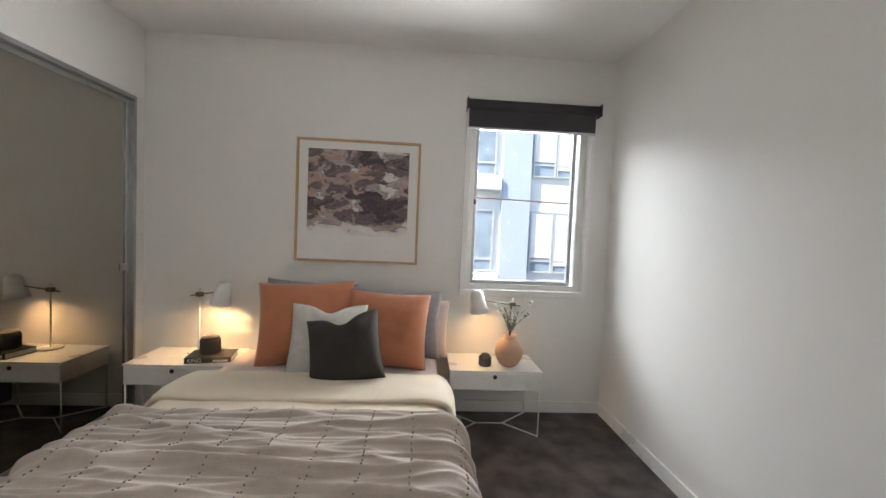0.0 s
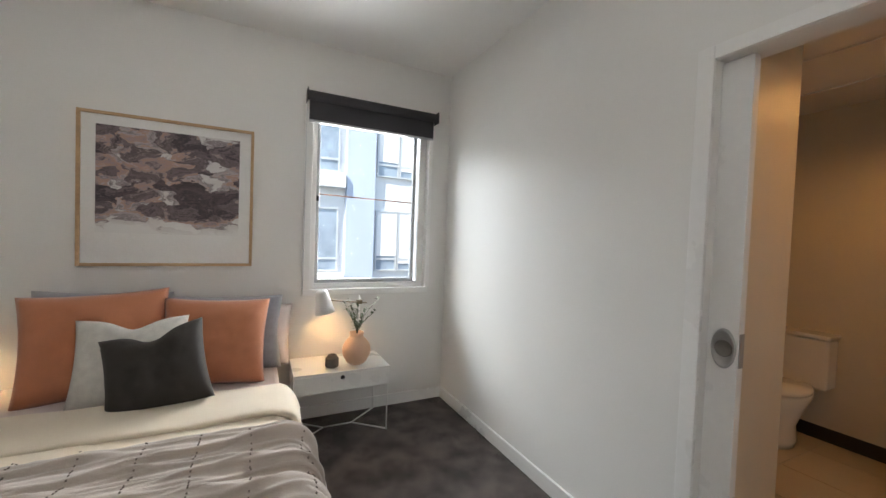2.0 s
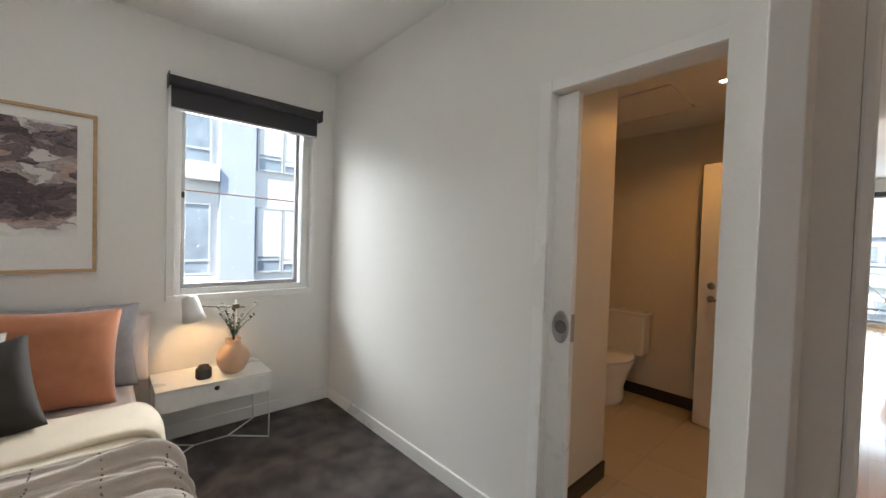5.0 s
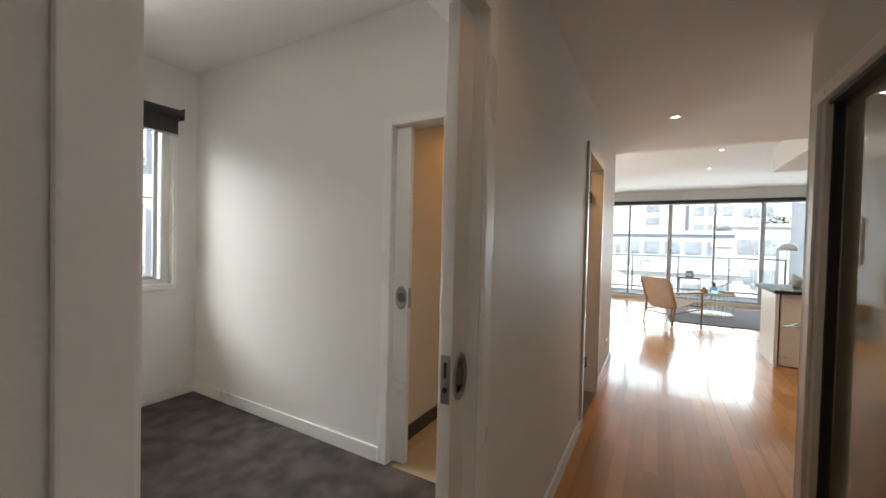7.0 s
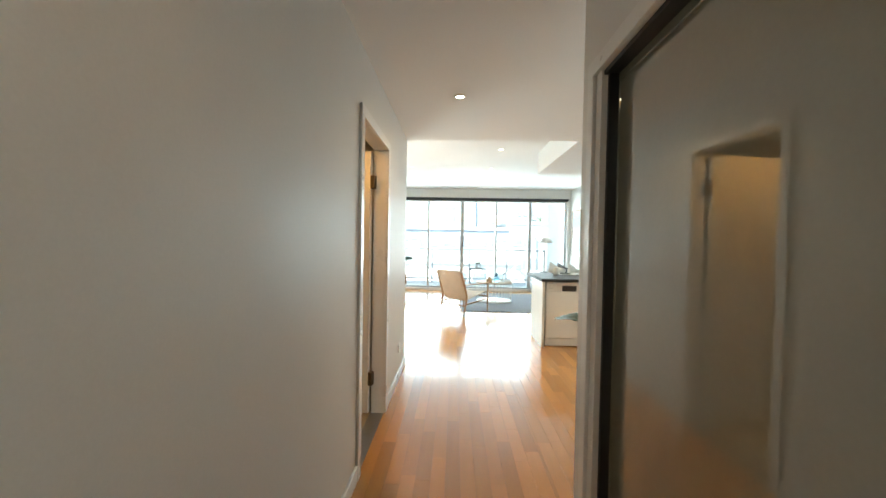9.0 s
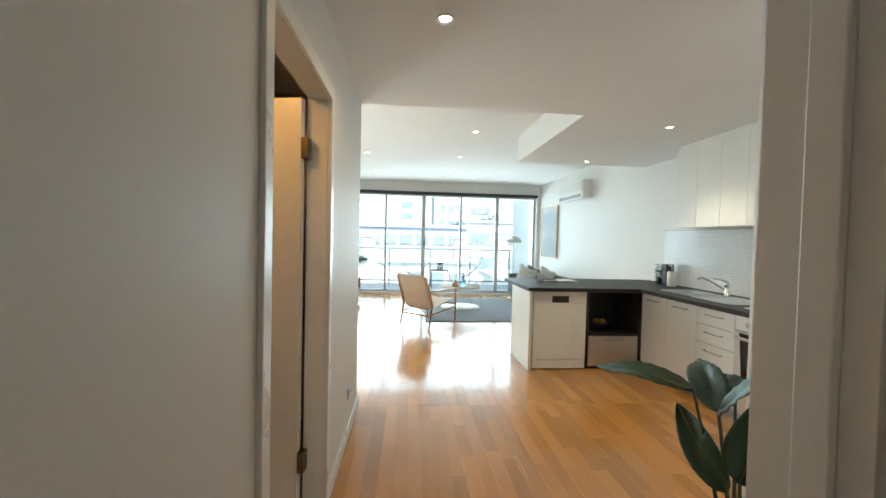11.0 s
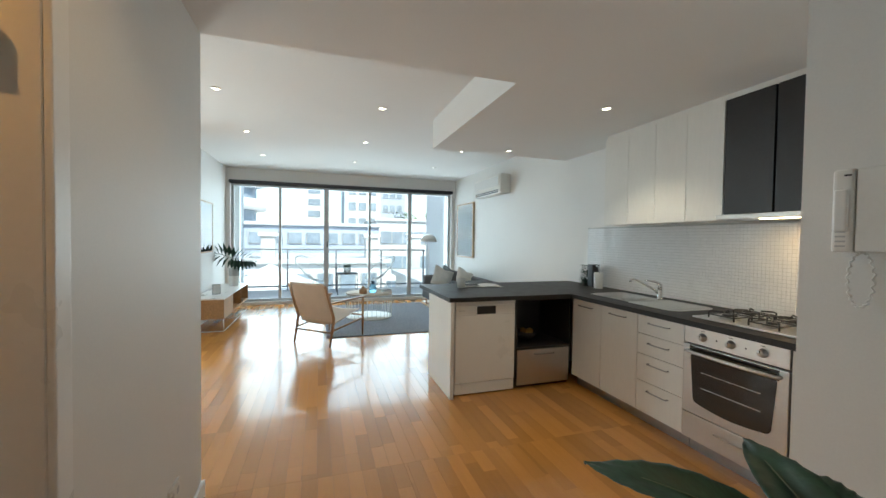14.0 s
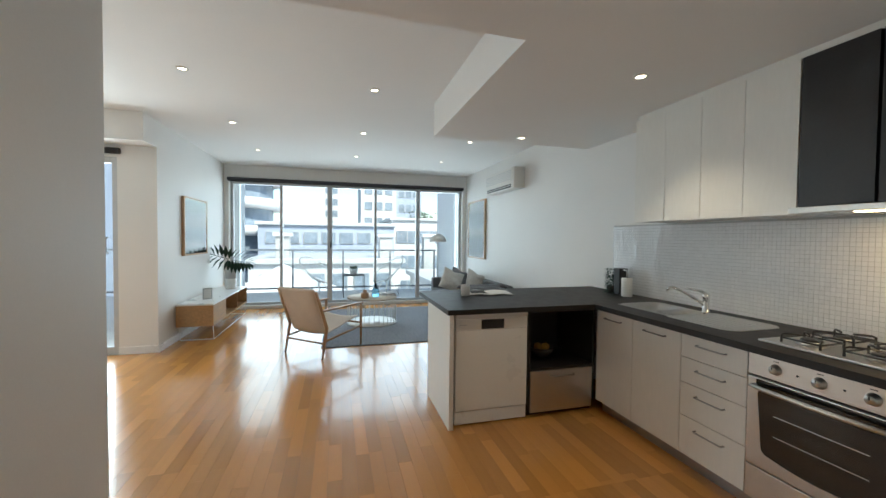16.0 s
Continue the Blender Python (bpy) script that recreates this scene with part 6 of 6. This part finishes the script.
block("apartment_tower", "tall blue-grey apartment tower", (84, -18.5, -9.5), (94, -13, 22), "render_b", 9, 3, 1.1, 1.6)
block("apartment_tower", "slim white tower beyond the roofs", (110, -1.5, -9.5), (118, 2.5, 34), "render_w", 13, 3, 1.0, 1.6)
block("apartment_block", "white apartment block beside the side door", (17, 6.0, -9.5), (26, 16, 15), "render_b", 7, 4, 1.6, 1.7)
# parapet, plant and pyramid roofs close below
hs = thing("house", "low building with pale pyramid roof", "building", (24, 1.6, -9.5))
part("wall", box((-3.5, -3.2, 0), (3.5, 3.2, 7.3)), M["render_w"], hs)
bm = bmesh.new()
bmesh.ops.create_cone(bm, cap_ends=True, segments=4, radius1=5.4, radius2=0.05, depth=2.2, matrix=Matrix.Translation((0, 0, 8.4)) @ Matrix.Rotation(math.pi / 4, 4, "Z"))
part("roof", bm, M["roofm"], hs, "pale metal pyramid roof")
part("skylight", box((-2.2, -1.6, 8.15), (-1.2, -0.6, 8.5), 0.03), M["winb"], hs)
for x, y in ((31, 2.5), (31, -4.5), (32, -8.0)):
    cv = thing("roof_chimney", "white rendered roof chimney with cap", "chimney", (x, y, -0.05 if y > -6 else -9.5), group="roof chimneys")
    part("shaft", box((-0.45, -0.45, 0), (0.45, 0.45, 1.5 if y > -6 else 11.0), 0.03), M["render_g"], cv)
    part("cap", box((-0.6, -0.6, 1.5 if y > -6 else 11.0), (0.6, 0.6, 1.75 if y > -6 else 11.25), 0.04), M["render_w"], cv)
block("warehouse", "white rendered wall with low roof across the street", (22, -16, -9.5), (30, -6.2, -1.2), "render_w", 3, 5, 1.0, 1.2)
tr = thing("tree", "broad green tree behind the white buildings", "tree", (66, -17.5, -9.5))
part("trunk", sweep([(0, 0, 0), (0.2, 0.1, 5), (0, -0.1, 10)], 0.4, 10, taper=[0.55, 0.4, 0.25]), M["stem"], tr)
rnd = random.Random(6)
for k in range(6):
    a = k * 1.05
    part("limb", sweep([(0, 0, 8 + 0.5 * k), (1.5 * math.cos(a), 1.5 * math.sin(a), 11), (3 * math.cos(a), 3 * math.sin(a), 13 + 0.3 * k)], 0.15, 6, taper=[0.2, 0.13, 0.06]), M["stem"], tr)
bm = bmesh.new()
cl = [(rnd.uniform(-3.5, 3.5), rnd.uniform(-4, 4), 13 + rnd.gauss(0, 1.2)) for _ in range(26)]
for i in range(2600):
    c = cl[i % 26]
    p = Vector((c[0] + rnd.gauss(0, 0.6), c[1] + rnd.gauss(0, 0.6), c[2] + rnd.gauss(0, 0.5)))
    leafy(bm, p, (rnd.gauss(0, 1), rnd.gauss(0, 1), rnd.gauss(0, 0.6)), 0.45, 0.3)
tagged(part("crown", bm, M["tree"], tr, "uneven leafy green crown"), kind="stuff")


# ---- floor strips and tiles ----
floor = structure("floor_oak", box((4.61, -0.2, -0.003), (4.63, -0.19, -0.002)), M["oakgap"], "honey oak strip parquet with satin finish", "floor")
rnd = random.Random(12)
SW, GAP = 0.085, 0.0004
rects = []


def lay(x0, x1, y0, y1):
    y = y0
    while y < y1 - 0.005:
        yy = min(y + SW, y1)
        x = x0 - rnd.uniform(0, 0.9)
        while x < x1 - 0.02:
            ln = rnd.choice((0.4, 0.55, 0.7, 0.9))
            a, b_ = max(x, x0), min(x + ln, x1)
            if b_ - a > 0.02:
                rects.append((a, b_, y, yy))
            x += ln
        y += SW


lay(-1.5, 4.6, -1.335, HY)
lay(2.2, 4.6, -2.12, -1.335)
lay(3.02, 4.6, -3.25, -2.12)
lay(4.6, XW, -3.88, YL)
lay(4.6, 8.08, YL, 3.0)
lay(-0.165, 0.70, HY, -0.17)
near = [r for r in rects if 1.6 < r[0] < 5.4 and -3.2 < r[2] < -0.2]
near.sort(key=lambda r: (r[0] - 4.2) ** 2 + (r[2] + 1.4) ** 2)
near = near[:300]
chosen = set(near)
plank_mesh = {}
for a, b_, y, yy in near:
    key = (round(b_ - a, 3), round(yy - y, 3))
    if key not in plank_mesh:
        plank_mesh[key] = mesh_of("plank", box((GAP, GAP, -0.006), (key[0] - GAP, key[1] - GAP, 0.0), 0.0003, 1), M["oak"])
    ob = new("plank", plank_mesh[key])
    ob.parent = floor
    ob.matrix_basis = pose(a, y, 0)
vv, ff = [], []
for r in rects:
    if r in chosen:
        continue
    a, b_, y, yy = r
    k = len(vv)
    e = GAP
    vv += [(a + e, y + e, 0), (b_ - e, y + e, 0), (b_ - e, yy - e, 0), (a + e, yy - e, 0), (a + e, y + e, -0.006), (b_ - e, y + e, -0.006), (b_ - e, yy - e, -0.006), (a + e, yy - e, -0.006)]
    ff += [(k, k + 1, k + 2, k + 3), (k, k + 4, k + 5, k + 1), (k + 1, k + 5, k + 6, k + 2), (k + 2, k + 6, k + 7, k + 3), (k + 3, k + 7, k + 4, k)]
me = bpy.data.meshes.new("planks")
me.from_pydata(vv, [], ff)
me.materials.append(M["oak"])
ob = tagged(new("planks", me), kind="stuff")
ob.parent = floor

bt_mesh = mesh_of("floor_tile", box((0.002, 0.002, -0.008), (0.398, 0.398, 0.0), 0.001, 1), M["btile"])
fbm = bpy.data.objects["floor_bathroom"]
for i in range(8):
    for j in range(7):
        x, y = 1.5 + 0.4 * i, -0.13 + 0.4 * j
        if x < 3.75 and y + 0.4 < 2.75 and x + 0.4 < 3.95 or x > 3.8 and y < 0.4:
            ob = new("floor_tile", bt_mesh)
            ob.parent = fbm
            ob.matrix_basis = pose(x, y, 0)

sp = structure("splashback", box((3.022, YR, 0.89), (6.1, YR + 0.006, 1.558)), M["grout"], "white square mosaic tile splashback", "splashback")
T = 0.0262
tile_mesh = mesh_of("tile", box((0.001, 0.0, 0.001), (T - 0.001, 0.0021, T - 0.001), 0.0006, 1), M["tile"])
cols, rows_ = int((6.1 - 3.022) / T), int((1.558 - 0.89) / T)
vv, ff = [], []
for i in range(cols):
    for j in range(rows_):
        x, z = 6.1 - (i + 1) * T, 0.89 + j * T
        tilt = rnd.uniform(-0.0005, 0.0005)
        if 3.68 < x < 4.2 and 8 <= j < 23:
            ob = new("tile", tile_mesh)
            ob.parent = sp
            ob.matrix_basis = pose(x, YR + 0.0055, z, rnd.uniform(-0.8, 0.8), 0, rnd.uniform(-0.8, 0.8))
            continue
        k, e, y0, y1 = len(vv), 0.001, YR + 0.005, YR + 0.0076
        vv += [(x + e, y1 + tilt, z + e), (x + T - e, y1 - tilt, z + e), (x + T - e, y1 - tilt, z + T - e), (x + e, y1 + tilt, z + T - e), (x + e, y0, z + e), (x + T - e, y0, z + e), (x + T - e, y0, z + T - e), (x + e, y0, z + T - e)]
        ff += [(k + 3, k + 2, k + 1, k), (k, k + 1, k + 5, k + 4), (k + 1, k + 2, k + 6, k + 5), (k + 2, k + 3, k + 7, k + 6), (k + 3, k, k + 4, k + 7)]
me = bpy.data.meshes.new("tiles")
me.from_pydata(vv, [], ff)
me.materials.append(M["tile"])
ob = tagged(new("tiles", me), kind="stuff")
ob.parent = sp
